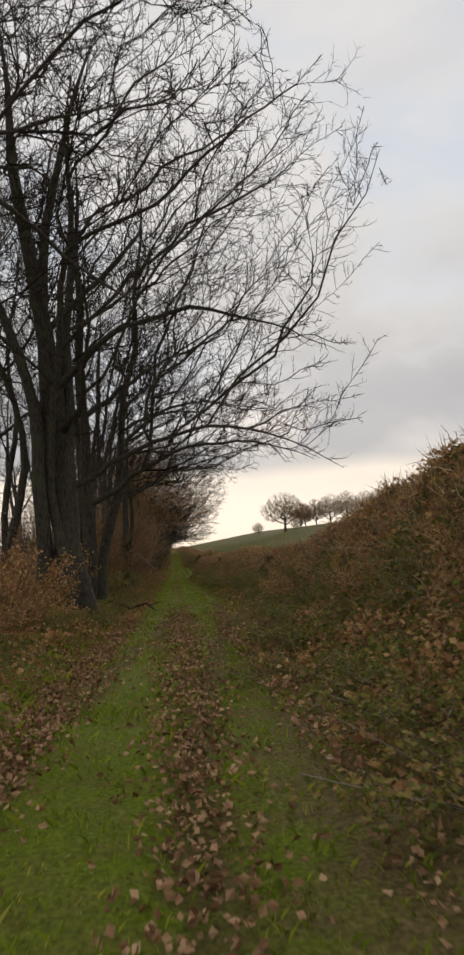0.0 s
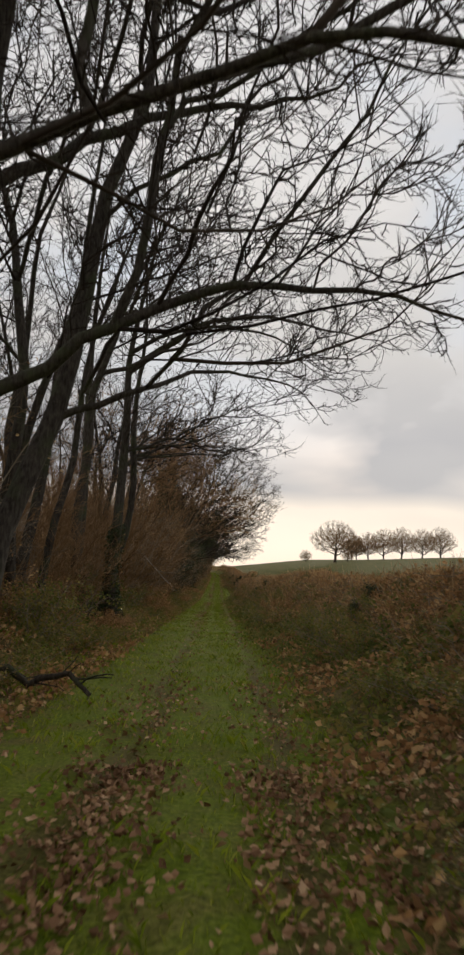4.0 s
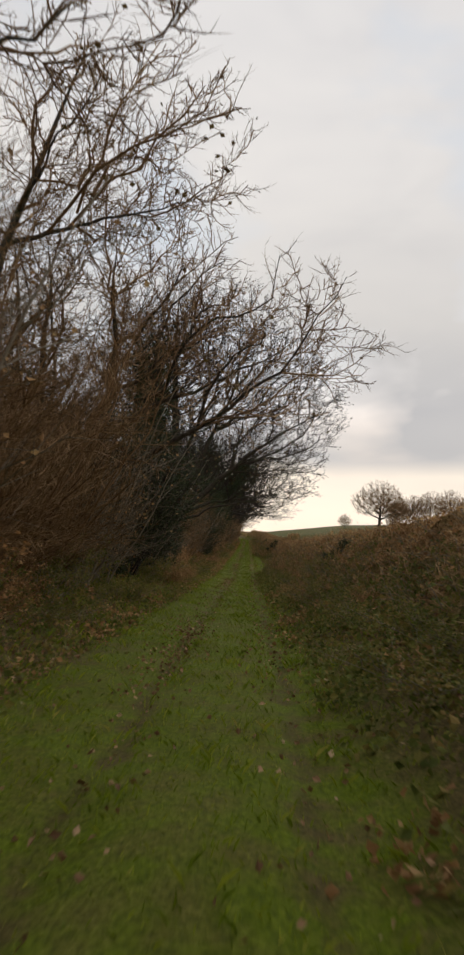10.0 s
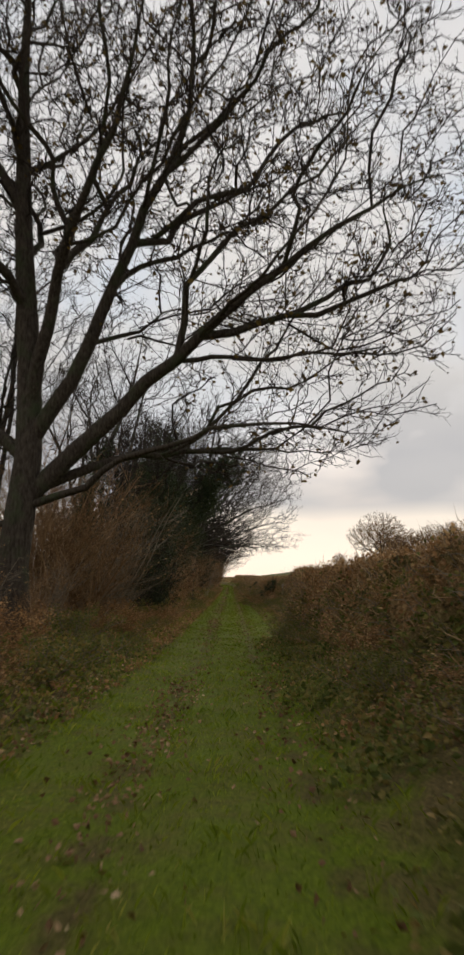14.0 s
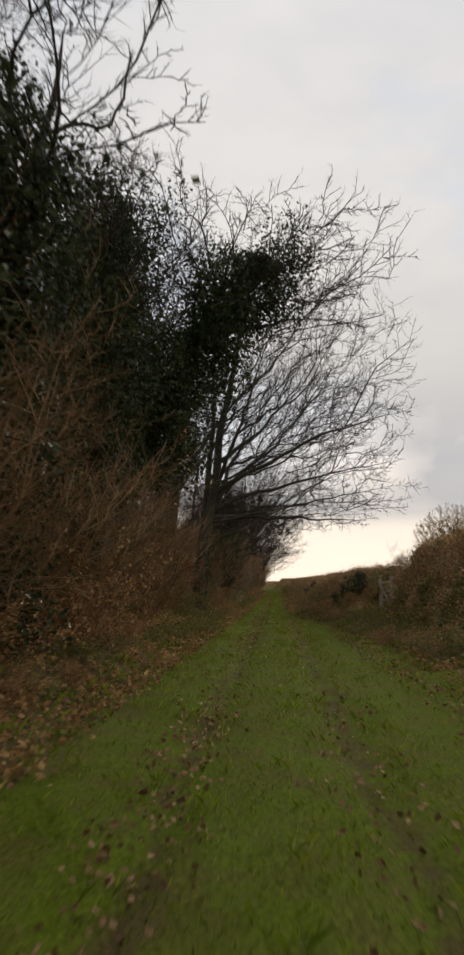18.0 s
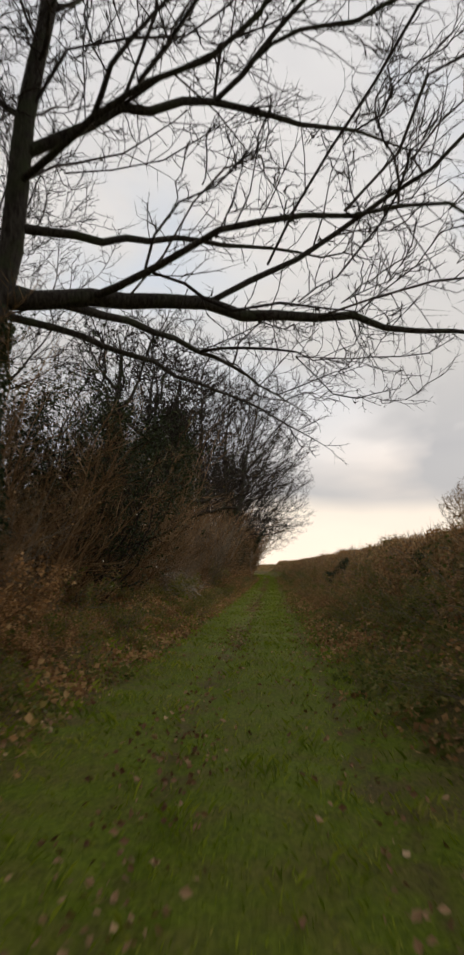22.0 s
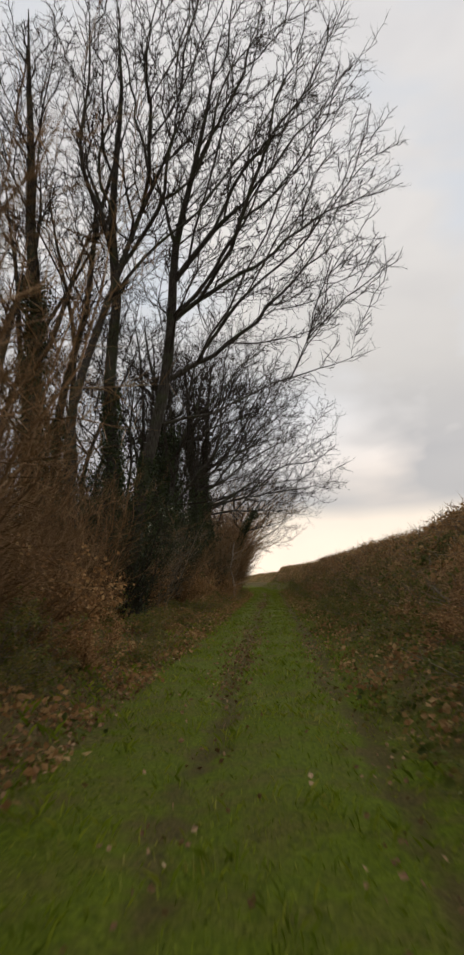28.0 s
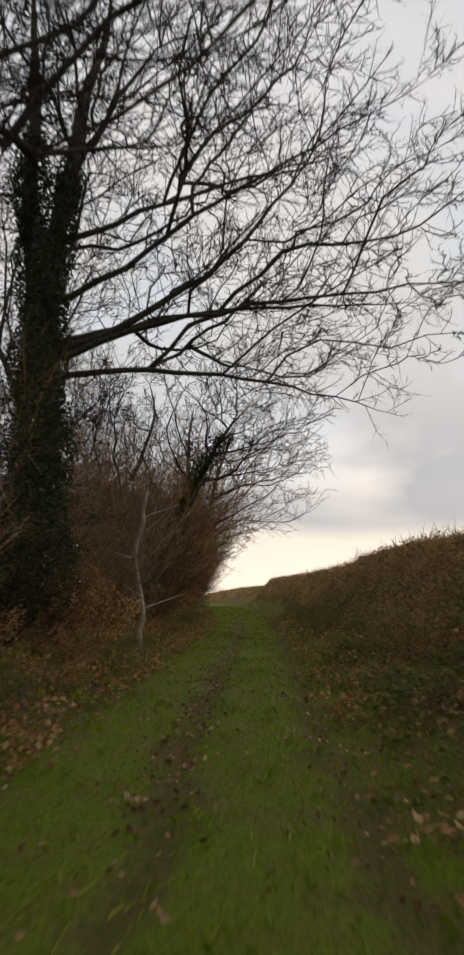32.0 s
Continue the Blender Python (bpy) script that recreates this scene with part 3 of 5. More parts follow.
    P3, R3 = [], []
    for lo, hi, k in ((0, 1.2, k3 * 5 // 8), (1.2, 2.6, k3), (2.6, 99, k3 * 2)):
        some = (own >= lo) & (own < hi)
        if some.any():
            a, b = sprout(rng, P2[some], R2[some], k, 0.1, 52, l3 if lo < 2 else l3 * 0.45, 4, wig * 1.7, 0.45, (0.1, 0, 0.05), 0.008, fine * 1.3, 0.3, uneven=(0.3, 1.35))
            P3.append(a), R3.append(b)
    P3, R3 = np.concatenate(P3), np.concatenate(R3)
    ok = over_lane(P3 + base, low - 0.4)
    P3, R3 = P3[ok], R3[ok]
    P4, R4 = sprout(rng, P3, R3, k4, 0.15, 48, l4, 2, wig, 0.2, (0, 0, 0.15), 0.006, fine, 0.3, uneven=(0.35, 1.3))
    slim = R2[:, 0] <= 0.04
    part("branching", mesh_of("branching", *tubes([(P2[slim], R2[slim])], 4), twig, True), root, kind="stuff")
    part("crown", mesh_of("crown", *spikes([(P3, R3), (P4, R4)]), twig), root, kind="stuff")
    if oak:
        tips = P4[:, -1]
        some = tips[rng.random(len(tips)) < oak]
        v, f = leaves_at(rng, some, 0.125)
        part("dead_leaves", mesh_of("dead_leaves", v, f, OAK_LEAF), root, "few brown leaves left hanging", "stuff")
    for si, u0, u1, thick, count in ivy:
        count = int(count * 1.1)
        P, R = lines[si]
        u = u0 + (u1 - u0) * rng.random(count)
        s = np.minimum(u * (len(P) - 1), len(P) - 1.001)
        i = s.astype(int)
        f = (s - i)[:, None]
        at = P[i] * (1 - f) + P[i + 1] * f
        way = unit(rng.normal(size=(count, 3)) * (1, 1, 0.7))
        lump = 0.55 + 0.45 * np.sin(at[:, 2] * 2.7 + way[:, 0] * 3 + way[:, 1] * 2 + seed)
        far = R[i] * 1.02 + thick * lump * (0.45 + 0.55 * rng.random(count))
        v, fc = leaves_at(rng, at + way * far[:, None], 0.108 if thick > 0.65 else 0.085, 0.9)
        part("ivy", mesh_of("ivy", v, fc, IVY), root, "dark green ivy leaves", "stuff")
    return root


BEECH = "tall bare tree with grey trunks leaning over the lane"
# the near group at the lane's start
tree(-5.3, 9.5, "bare tree with dark boughs reaching out over the lane", [(0, 0, 0.4, 0.3, 12, 0.22), (-0.6, 0.4, -0.9, 0.6, 11.5, 0.18)],
     [(3.0, 0, 8.3, 3.6, 2.6, 2.2), (-0.5, 0, 9.5, 3.4, 3, 3)],
     [(0, 0.42, (1, 0.05, 0.1), 6.2, 0.08), (0, 0.55, (1, 0.1, 0.15), 6.0, 0.08), (0, 0.6, (1, -0.2, 0.25), 6.0, 0.07)], seed=26, n=420, fork=0.4, low=4.6)
tree(-4.0, 20.6, BEECH, [(0, 0, -0.9, 0.4, 18, 0.42), (0.75, 0.35, 2.0, 1.0, 18.5, 0.29), (0.1, 0.7, 0.6, 3.0, 17, 0.24), (-0.55, 0.2, -2.6, 0.8, 15.5, 0.24), (0.3, -0.35, 0.9, -1.2, 15, 0.17)],
     [(4.4, 0, 6.4, 5.6, 4.5, 2.6), (4.6, 0, 12.6, 6.2, 5, 5.4), (-0.6, 0, 13, 6, 5, 7)],
     [(1, 0.2, (1, 0.1, 0.5), 9.0, 0.1, -0.1, 0.12), (1, 0.36, (1, -0.2, 0.8), 9.5, 0.13, -0.05, 0.14), (1, 0.46, (1, 0.1, 1.1), 9.0, 0.11, -0.06, 0.14), (0, 0.3, (0.6, -0.8, 0.5), 6.5, 0.12)], seed=1, n=1300, fork=0.2)
tree(-3.9, 25.6, BEECH, [(0, 0, 0.3, 0.6, 17, 0.27), (0.45, 0.5, 2.6, 1.2, 16, 0.2), (-0.5, 0.8, -1.2, 1.4, 16, 0.2)],
     [(4.6, 0, 6.2, 4.6, 3.5, 2.2), (2.6, 0, 12.6, 6, 4, 5)],
     [(0, 0.22, (1, 0.02, 0.5), 9.0, 0.12, -0.1, 0.12), (0, 0.4, (1, 0.2, 0.8), 8.5, 0.12, -0.04, 0.14), (1, 0.24, (1, 0.2, 0.55), 6.0, 0.07, -0.12, 0.14)], seed=2, n=950, fork=0.22)
slim = tree(-5.2, 31.5, "bare tree with several thin grey stems", [(0, 0, -0.8, 0.5, 14.5, 0.15), (0.5, 0.4, 1.6, 0.4, 14, 0.15), (0.9, -0.3, 2.6, -0.6, 12.5, 0.12), (0.3, 1.0, 0.6, 2.2, 13.5, 0.13), (1.3, 0.4, 3.2, 0.8, 11, 0.1)],
     [(1.4, 0, 10.5, 4.6, 4, 5.5)], seed=3, n=600, fork=0.2, thrift=0.5)
tree(-3.05, 38.0, "bare tree with arching boughs and ivy on its foot", [(0, 0, 0.7, 0.3, 13.5, 0.19), (-0.35, -1.5, 0.9, -1.0, 14, 0.19), (-1.2, -0.6, -1.0, -0.4, 14, 0.17), (-0.6, 0.9, 0.2, 1.4, 13, 0.13)],
     [(2.3, 0, 6.8, 2.8, 2.8, 1.5), (1.2, 0, 11.6, 4.6, 3.6, 3.0), (5.4, 0, 10.4, 3.0, 2.2, 1.3), (6.2, 0, 8.0, 1.8, 1.6, 0.8)],
     [(0, 0.61, (1, 0.0, 0.85), 9.6, 0.125, -0.15, 0.08), (0, 0.66, (1, -0.12, 0.6), 8.0, 0.085, -0.15, 0.08), (0, 0.42, (1, 0.1, 0.2), 5.0, 0.06, -0.03, 0.14), (1, 0.55, (1, 0.3, 0.5), 6.0, 0.08, -0.08, 0.12)],
     seed=4, n=900, fork=0.3, ivy=[(0, 0, 0.25, 0.11, 2600), (1, 0.0, 0.15, 0.1, 900)])
tree(-4.6, 45.5, "slender bare tree reaching over the lane", [(0, 0, 1.0, 0.4, 11, 0.15), (-0.6, 0.4, -0.8, 0.6, 10.5, 0.12)],
     [(1.0, 0, 7.8, 3.0, 3, 2.6), (5.4, 0, 7.2, 2.6, 1.5, 1.1), (-1, 0, 8, 3, 3, 3)], [(0, 0.62, (1, 0.05, 0.04), 6.6, 0.075, 0.0, 0.1)], seed=5, n=520, fork=0.35)
tree(-4.9, 52.5, "slender bare tree reaching over the lane", [(0, 0, 0.9, 0.4, 11, 0.14), (-0.7, 0.5, -0.6, 0.6, 11.5, 0.13)],
     [(2.2, 0, 8.4, 3.0, 2.8, 2.6), (-0.8, 0, 9, 3, 3, 3)], [(0, 0.5, (1, 0.1, 0.6), 4.5, 0.06, 0.02, 0.14)], seed=29, n=520, fork=0.35, oak=0.01, twig=TWIG_BROWN)
# past the thicket
tree(-5.3, 59.0, "slender bare tree reaching over the lane", [(0, 0, 1.8, 0.6, 11.5, 0.15)], [(2.4, 0.6, 9.4, 3.2, 3, 1.9)], [(0, 0.62, (1, 0.2, 0.4), 4.5, 0.06)], seed=28, n=330, fork=0.5, oak=0.012, twig=TWIG_BROWN)
tree(-4.4, 63.5, "bare tree with a long limb sweeping over the lane", [(0, 0, 0.9, 0.8, 9, 0.2), (-0.8, 0.3, -1.2, 0.8, 9, 0.17)],
     [(4.0, 0.5, 6.6, 4.2, 3.5, 2.5), (0.6, 0, 8, 4, 3.5, 2.8)],
     [(0, 0.38, (1, 0.3, 0.4), 8.5, 0.1), (0, 0.48, (1, 0.0, 0.55), 7.0, 0.08)], seed=6, n=800, fork=0.3, oak=0.012, wood=BARK_BROWN, twig=TWIG_BROWN)
tree(-4.9, 80.0, "dark tree smothered in ivy beside the oak", [(0, 0, 0.3, 0.3, 12.5, 0.22), (0.4, 0.5, -0.8, 1.0, 11.5, 0.18)], [(0, 0, 10, 3, 3, 3.6), (0.8, 0, 12, 3.3, 3, 3)], seed=25, n=600, ivy=[(0, 0.12, 0.55, 0.7, 7000), (0, 0.5, 0.95, 1.2, 8000), (1, 0.3, 0.95, 1.0, 9000)])
tree(-4.55, 91.6, "spreading oak with a few brown leaves and a forked trunk", [(0, 0, -0.6, 0.3, 18.5, 0.4)],
     [(5.7, 0, 11.0, 5.6, 5.2, 5.2), (2.2, 0, 14.5, 5.8, 5.2, 5.2), (-2.4, 0, 13, 5.0, 4.6, 5.6), (7.4, -0.5, 6.6, 2.6, 2.6, 1.7), (5.6, 2.6, 5.4, 3.4, 2.8, 1.5)],
     [(0, 0.2, (1, 0.05, 1.0), 11.5, 0.24, 0.02, 0.06), (0, 0.31, (0.25, -0.3, 1), 9.5, 0.19, 0.03, 0.09), (0, 0.25, (-0.9, 0.2, 0.8), 7.0, 0.17, 0.03, 0.1), (0, 0.27, (0.75, -0.2, 1.15), 13.0, 0.2, 0.04, 0.08),
      (0, 0.21, (1, 0.35, 0.5), 8.5, 0.14, -0.01, 0.12), (0, 0.19, (1, -0.3, 0.35), 8.5, 0.1, -0.05, 0.12), (0, 0.17, (-1, -0.4, 0.15), 4.0, 0.08, 0.0, 0.16)],
     seed=7, n=2800, k3=11, k4=5, fork=0.3, wig=0.16, tip=0.012, oak=0.11, wood=BARK_BROWN)
tree(-5.0, 104.0, "slim bare tree with ivy round the trunk", [(0, 0, 0.5, 0.3, 12, 0.17), (0.5, 0.5, 1.4, 0.8, 10.5, 0.13)], [(0.8, 0, 9, 3.4, 3.2, 4)], seed=8, n=350, ivy=[(0, 0, 0.6, 0.55, 6000)])
IVIED = "bare-topped tree smothered in dark ivy"
tree(-4.8, 117.5, IVIED, [(0, 0, -0.3, 0.3, 10, 0.25), (0.5, 0.5, 1.4, 0.6, 9.5, 0.2)], [(0.8, 0, 9, 3.2, 3.2, 2.8), (-1.5, 0, 7, 3, 3, 3.4)], seed=9, n=450,
     ivy=[(0, 0, 0.85, 1.5, 20000), (1, 0, 0.8, 1.4, 18000)])
tree(-4.4, 122.5, IVIED, [(0, 0, 0.4, 0.2, 9.5, 0.2)], [(0.3, 0, 8, 2.6, 2.6, 2.4)], seed=27, n=220, ivy=[(0, 0, 0.5, 0.45, 4000), (0, 0.45, 0.95, 1.5, 12000)])
tree(-4.6, 127.5, IVIED, [(0, 0, 0.3, 0.3, 13, 0.26), (0.3, 0.2, 4.4, 0.2, 11.0, 0.22)], [(5.2, 0, 10.3, 3.4, 3, 2.4), (0, 0, 11.5, 3.5, 3, 3.2)], seed=10, n=500, fork=0.35,
     ivy=[(0, 0, 0.45, 0.35, 4000), (0, 0.45, 0.95, 2.2, 26000), (1, 0.05, 0.42, 0.3, 3000), (1, 0.42, 0.97, 2.0, 36000)])
tree(-3.9, 143.0, BEECH, [(0.1, 0.2, 2.6, 1.2, 18.5, 0.31), (-0.7, 0, -0.9, 0.4, 17, 0.29), (-1.6, 0.8, -2.6, 0.8, 14, 0.18), (-1.1, -0.9, -3.0, -0.8, 11, 0.15), (-0.9, -1.9, -2.2, -2.2, 9, 0.12)],
     [(7.0, 1.0, 6.4, 4.4, 4, 1.9), (5.2, 0, 9.4, 5.8, 5, 3.6), (5, 0, 12.5, 6.2, 5.2, 5.2), (2.5, 0, 15, 6.2, 5, 5), (-2.5, 0, 12, 5, 4.5, 5.5), (0, 0, 14.5, 5, 4, 4.5)],
     [(0, 0.3, (1, 0.1, 0.42), 10.0, 0.13, 0.0, 0.08), (0, 0.34, (1, -0.2, 0.62), 10.0, 0.15, -0.01, 0.08), (0, 0.42, (1, 0.3, 0.8), 9.5, 0.13, -0.01, 0.08), (1, 0.35, (0.7, -0.3, 1.0), 9.0, 0.12, 0.0, 0.08), (0, 0.28, (0.5, 0.5, 1.2), 9.0, 0.14, 0.02, 0.08), (0, 0.27, (1, 0.2, 0.2), 9.5, 0.09, -0.01, 0.06), (0, 0.3, (0.3, -0.2, 1), 10.0, 0.14, 0.02, 0.06), (0, 0.31, (0.85, 0.0, 1), 10.0, 0.12, 0.01, 0.07), (1, 0.3, (0.45, 0.2, 1), 9.0, 0.12, 0.02, 0.07), (1, 0.28, (-0.6, -0.2, 0.9), 8.0, 0.12, 0.02, 0.07)],
     seed=11, n=2050, fork=0.3, ivy=[(0, 0, 0.2, 0.12, 1800)])
tree(-4.4, 151.0, "large bare tree with a low level limb and ivied foot", [(0, 0, 0.7, 0.5, 17.5, 0.29), (-1.9, -1.2, -1.4, -0.8, 16.5, 0.3)],
     [(4.5, 0, 11.5, 6.6, 5, 4.4), (6.4, 0, 6.0, 4.8, 3, 1.7), (-2, 0, 12, 4, 4, 4.5), (5.6, 7.5, 6.4, 3.6, 3.6, 1.4)],
     [(0, 0.4, (1, 0.3, -0.02), 7.0, 0.09, -0.02, 0.1), (0, 0.34, (0.6, 0.8, 0.09), 10.5, 0.1, -0.012, 0.035), (0, 0.31, (1, 0.5, -0.14), 6.6, 0.07, -0.02, 0.14), (0, 0.325, (1, 0.3, 0.1), 10.0, 0.18, -0.015, 0.05), (0, 0.46, (1, 0.1, 0.55), 9.0, 0.12, -0.02, 0.09), (1, 0.5, (1, -0.1, 0.6), 9.0, 0.14, 0.0, 0.08)],
     seed=12, n=1250, fork=0.35, wig=0.16, ivy=[(0, 0, 0.3, 0.16, 4500), (1, 0, 0.3, 0.18, 4500)])
tree(-5.6, 163.0, IVIED, [(0, 0, 0.6, 0.3, 9.0, 0.22), (0.4, 0.6, 1.8, 0.6, 8.0, 0.16)], [(1.4, 0, 7.4, 2.9, 3, 2.4)], seed=13, n=620, wig=0.18, ivy=[(0, 0, 0.7, 0.6, 9000), (1, 0.1, 0.7, 0.5, 6000)])
tree(-4.6, 171.0, "bare tree with crooked twigs and some ivy", [(0, 0, 0.8, 0.4, 10, 0.2), (-0.8, 0.3, -0.6, 0.6, 10, 0.2)], [(0.6, 0, 8.2, 2.8, 2.8, 2.6), (2.3, -0.4, 8.4, 2.3, 2.2, 1.6)], [(0, 0.5, (1, -0.1, 0.5), 4.5, 0.07, 0.0, 0.2)], seed=14, n=480, wig=0.2, ivy=[(0, 0.42, 0.8, 1.15, 12000), (1, 0.1, 0.75, 0.7, 7000), (0, 0.05, 0.4, 0.2, 1500)])
tree(-4.9, 180.0, "old oak with twisted crooked limbs", [(0, 0, 0.4, 0.2, 6.5, 0.32), (-0.3, 0.2, -2.6, 0.6, 7, 0.24)],
     [(2.6, 0, 7.4, 4.4, 4, 3.0), (-2.4, 0, 7.5, 4, 4, 2.8)],
     [(0, 0.6, (1, 0.1, 0.75), 5.0, 0.19, 0.04, 0.42), (0, 0.72, (1, -0.2, 0.35), 5.0, 0.15, 0.05, 0.42), (0, 0.8, (0.4, 0.5, 0.9), 4.5, 0.15, 0.04, 0.4), (1, 0.55, (0.2, -0.3, 1), 4.5, 0.15, 0.02, 0.4)],
     seed=15, n=750, fork=0.6, wig=0.24, wood=BARK_BROWN, oak=0.015, ivy=[(0, 0.1, 0.7, 0.35, 5000)])
tree(-4.7, 207.0, BEECH, [(-1.3, -0.4, -2.2, -0.6, 18.5, 0.34), (0.3, 0, 0.5, 0.4, 19.5, 0.26), (0.75, 0.5, 3.6, 1.4, 18.5, 0.24), (-0.6, 1.2, -0.4, 1.6, 16, 0.2), (0.0, -0.6, 1.6, 0.2, 16, 0.17), (-2.2, 0.6, -3.2, 0.8, 15, 0.22)],
     [(4.4, 0, 12.6, 4.8, 4, 4.6), (5.6, 0, 9.2, 3.4, 3, 1.6), (3.0, 0, 16, 5.8, 4, 4.2), (-0.8, 0, 13.5, 4.8, 4, 5.5)],
     [(2, 0.33, (1, 0.1, 0.22), 7.0, 0.05, 0.01, 0.1), (2, 0.4, (1, 0.0, 0.5), 8.5, 0.09, 0.0, 0.08), (2, 0.5, (1, -0.1, 0.75), 8.0, 0.09, 0.0, 0.08), (0, 0.4, (0.6, -0.3, 1), 7.0, 0.1)], seed=16, n=1700, fork=0.25, thrift=0.6, tip=0.0115,
     ivy=[(0, 0, 0.55, 0.35, 11000), (1, 0, 0.36, 0.2, 6000), (3, 0, 0.4, 0.5, 8000), (5, 0, 0.5, 0.45, 9000), (2, 0, 0.28, 0.15, 3000)])
tree(-5.2, 217.5, "bare tree with ivy climbing its trunk", [(0, 0, 0.2, 0.4, 13, 0.2), (0.6, 0.6, 2.6, 0.8, 12, 0.16)], [(2.4, 0, 6.8, 3.2, 3.2, 2.6), (2.8, 0, 9.8, 3.8, 3.3, 3), (0, 0, 10, 3.2, 3.2, 3.6)], [(1, 0.6, (1, 0.1, 0.6), 5.5, 0.07)], seed=17, n=850, ivy=[(0, 0, 0.6, 0.8, 14000), (1, 0, 0.4, 0.6, 9000)])
tree(-5.4, 228.5, "bare tree thick with ivy", [(0, 0, 0.0, 0.3, 14, 0.25), (0.9, 0.3, 1.6, 0.6, 13, 0.2)], [(2.5, 0, 11.2, 5.2, 4.2, 5)], seed=18, n=1050, ivy=[(0, 0, 0.7, 0.6, 10000), (1, 0, 0.5, 0.4, 6000)])
tree(-4.7, 236.5, BEECH, [(0, 0, -0.9, -0.2, 17, 0.42), (0.35, 0.25, 0.7, 0.6, 17.5, 0.38), (-1.6, 0.4, -2.4, 0.4, 14, 0.2)],
     [(5.6, 0, 7.0, 4.8, 4.4, 1.5), (5.4, 0, 8.6, 5.4, 5, 2.4), (4.6, 0, 11.8, 5.6, 5, 4), (0, 0, 13, 5, 4.5, 4.3)],
     [(1, 0.33, (1, 0.1, 0.14), 8.0, 0.08, -0.005, 0.05), (1, 0.35, (1, -0.2, 0.2), 9.5, 0.085, -0.02, 0.08), (1, 0.37, (1, 0.25, 0.34), 9.5, 0.09, -0.02, 0.08), (1, 0.42, (1, 0.0, 0.5), 9.0, 0.085, -0.01, 0.08), (1, 0.36, (1, -0.1, 0.25), 8.0, 0.11, 0.16, 0.07), (1, 0.5, (1, 0.2, 0.6), 8.0, 0.08, -0.02, 0.08)],
     seed=19, n=1450, fork=0.42, ivy=[(0, 0, 0.72, 0.32, 15000), (1, 0, 0.6, 0.3, 12000), (2, 0, 0.4, 0.25, 4000)])
tree(-4.2, 246.5, "small tree leaning over with ivy on its trunk", [(0, 0, 3.8, 0.8, 8.0, 0.2), (-0.7, 0.3, -0.6, 0.4, 9, 0.16)], [(3.8, 0, 7.4, 3.2, 3, 2.4), (-0.5, 0, 7.5, 3, 3, 2.6)], seed=20, n=450, ivy=[(0, 0.15, 0.85, 0.5, 8000)])
tree(-4.5, 256.0, "rounded bare tree arching over the lane", [(0, 0, 1.2, 0.4, 10.5, 0.24), (0.4, 0.3, 3.6, 0.6, 9.5, 0.2)],
     [(3.6, 0, 7.4, 4.8, 4.5, 3.8), (-1, 0, 7.5, 4, 4, 3.6)], seed=21, n=900, twig=TWIG_BROWN)
row_tree = tree(-5.6, 268.0, "rounded bare tree in the far row", [(0, 0, 0.8, 0.4, 10.5, 0.22), (0.5, 0.3, 2.4, 0.8, 9, 0.18)], [(1.5, 0, 6.8, 4.6, 4.5, 4)], seed=22, n=500, fine=0.009, k4=4, twig=TWIG_BROWN)
for n, (x, y, s) in enumerate([(-5.0, 281, 0.95), (-4.6, 295, 0.9)]):
    x += float(bend(y))
    copy_thing(row_tree, pose(x, y, float(ground(x, y)) - 0.12, 0, 0, 40 * n) @ Matrix.Scale(s, 4))
# slender trees standing behind the front row
for k, (x, y, s) in enumerate([(-7.6, 15.5, 1.05), (-7.8, 25.5, 1.15), (-8.0, 41, 0.9), (-8.4, 58, 0.8), (-8.5, 70, 0.85), (-8.4, 97, 0.9), (-8.2, 110, 0.85), (-8.3, 133, 1.0), (-8.0, 140, 1.1), (-6.7, 138.0, 1.05), (-6.9, 150.5, 1.0),
                              (-8.4, 147, 0.95), (-8.3, 156, 0.85), (-8.2, 190, 0.75), (-8.0, 200, 0.95), (-7.8, 211, 1.05), (-7.6, 221, 1.0), (-7.9, 232, 1.05), (-8.0, 241, 0.95), (-8.2, 250, 0.85)]):
    copy_thing(slim, pose(x, y, float(ground(x, y)) - 0.12, 0, 0, 63 * k) @ Matrix.Scale(s, 4))
# on the rise beyond the field
lone = tree(45.0, 294.0, "lone round-crowned tree on the skyline", [(0, 0, 0.2, 0.2, 11.5, 0.6)], [(0, 0, 8.8, 10.4, 10.4, 5.4), (0, 0, 10.8, 7.8, 7.8, 5.8)],
            [(0, 0.25, (1, 0.1, 0.6), 8, 0.3), (0, 0.28, (-1, 0.2, 0.6), 8, 0.3), (0, 0.33, (0.1, -1, 0.7), 8, 0.3), (0, 0.36, (-0.2, 1, 0.7), 8, 0.28)],
            seed=23, n=1350, fork=0.3, fine=0.014, tip=0.018, k3=11, k4=6, l3=0.5, l4=0.45, wig=0.16, twig=TWIG_BROWN, wood=BARK_BROWN, group="skyline trees")
for n, (x, y, s) in enumerate([(62, 352, 0.78), (71, 357, 0.82), (78, 355, 0.9), (88, 361, 0.95), (97, 358, 0.88), (107, 362, 0.95), (66, 360, 0.7), (50.5, 297, 0.34), (38.0, 330, 0.36)]):
    copy_thing(lone, pose(x, y, float(ground(x, y)) - 0.9, 0, 0, 77 * n) @ Matrix.Diagonal((0.85 * s, 0.85 * s, 1.05 * s, 1)))


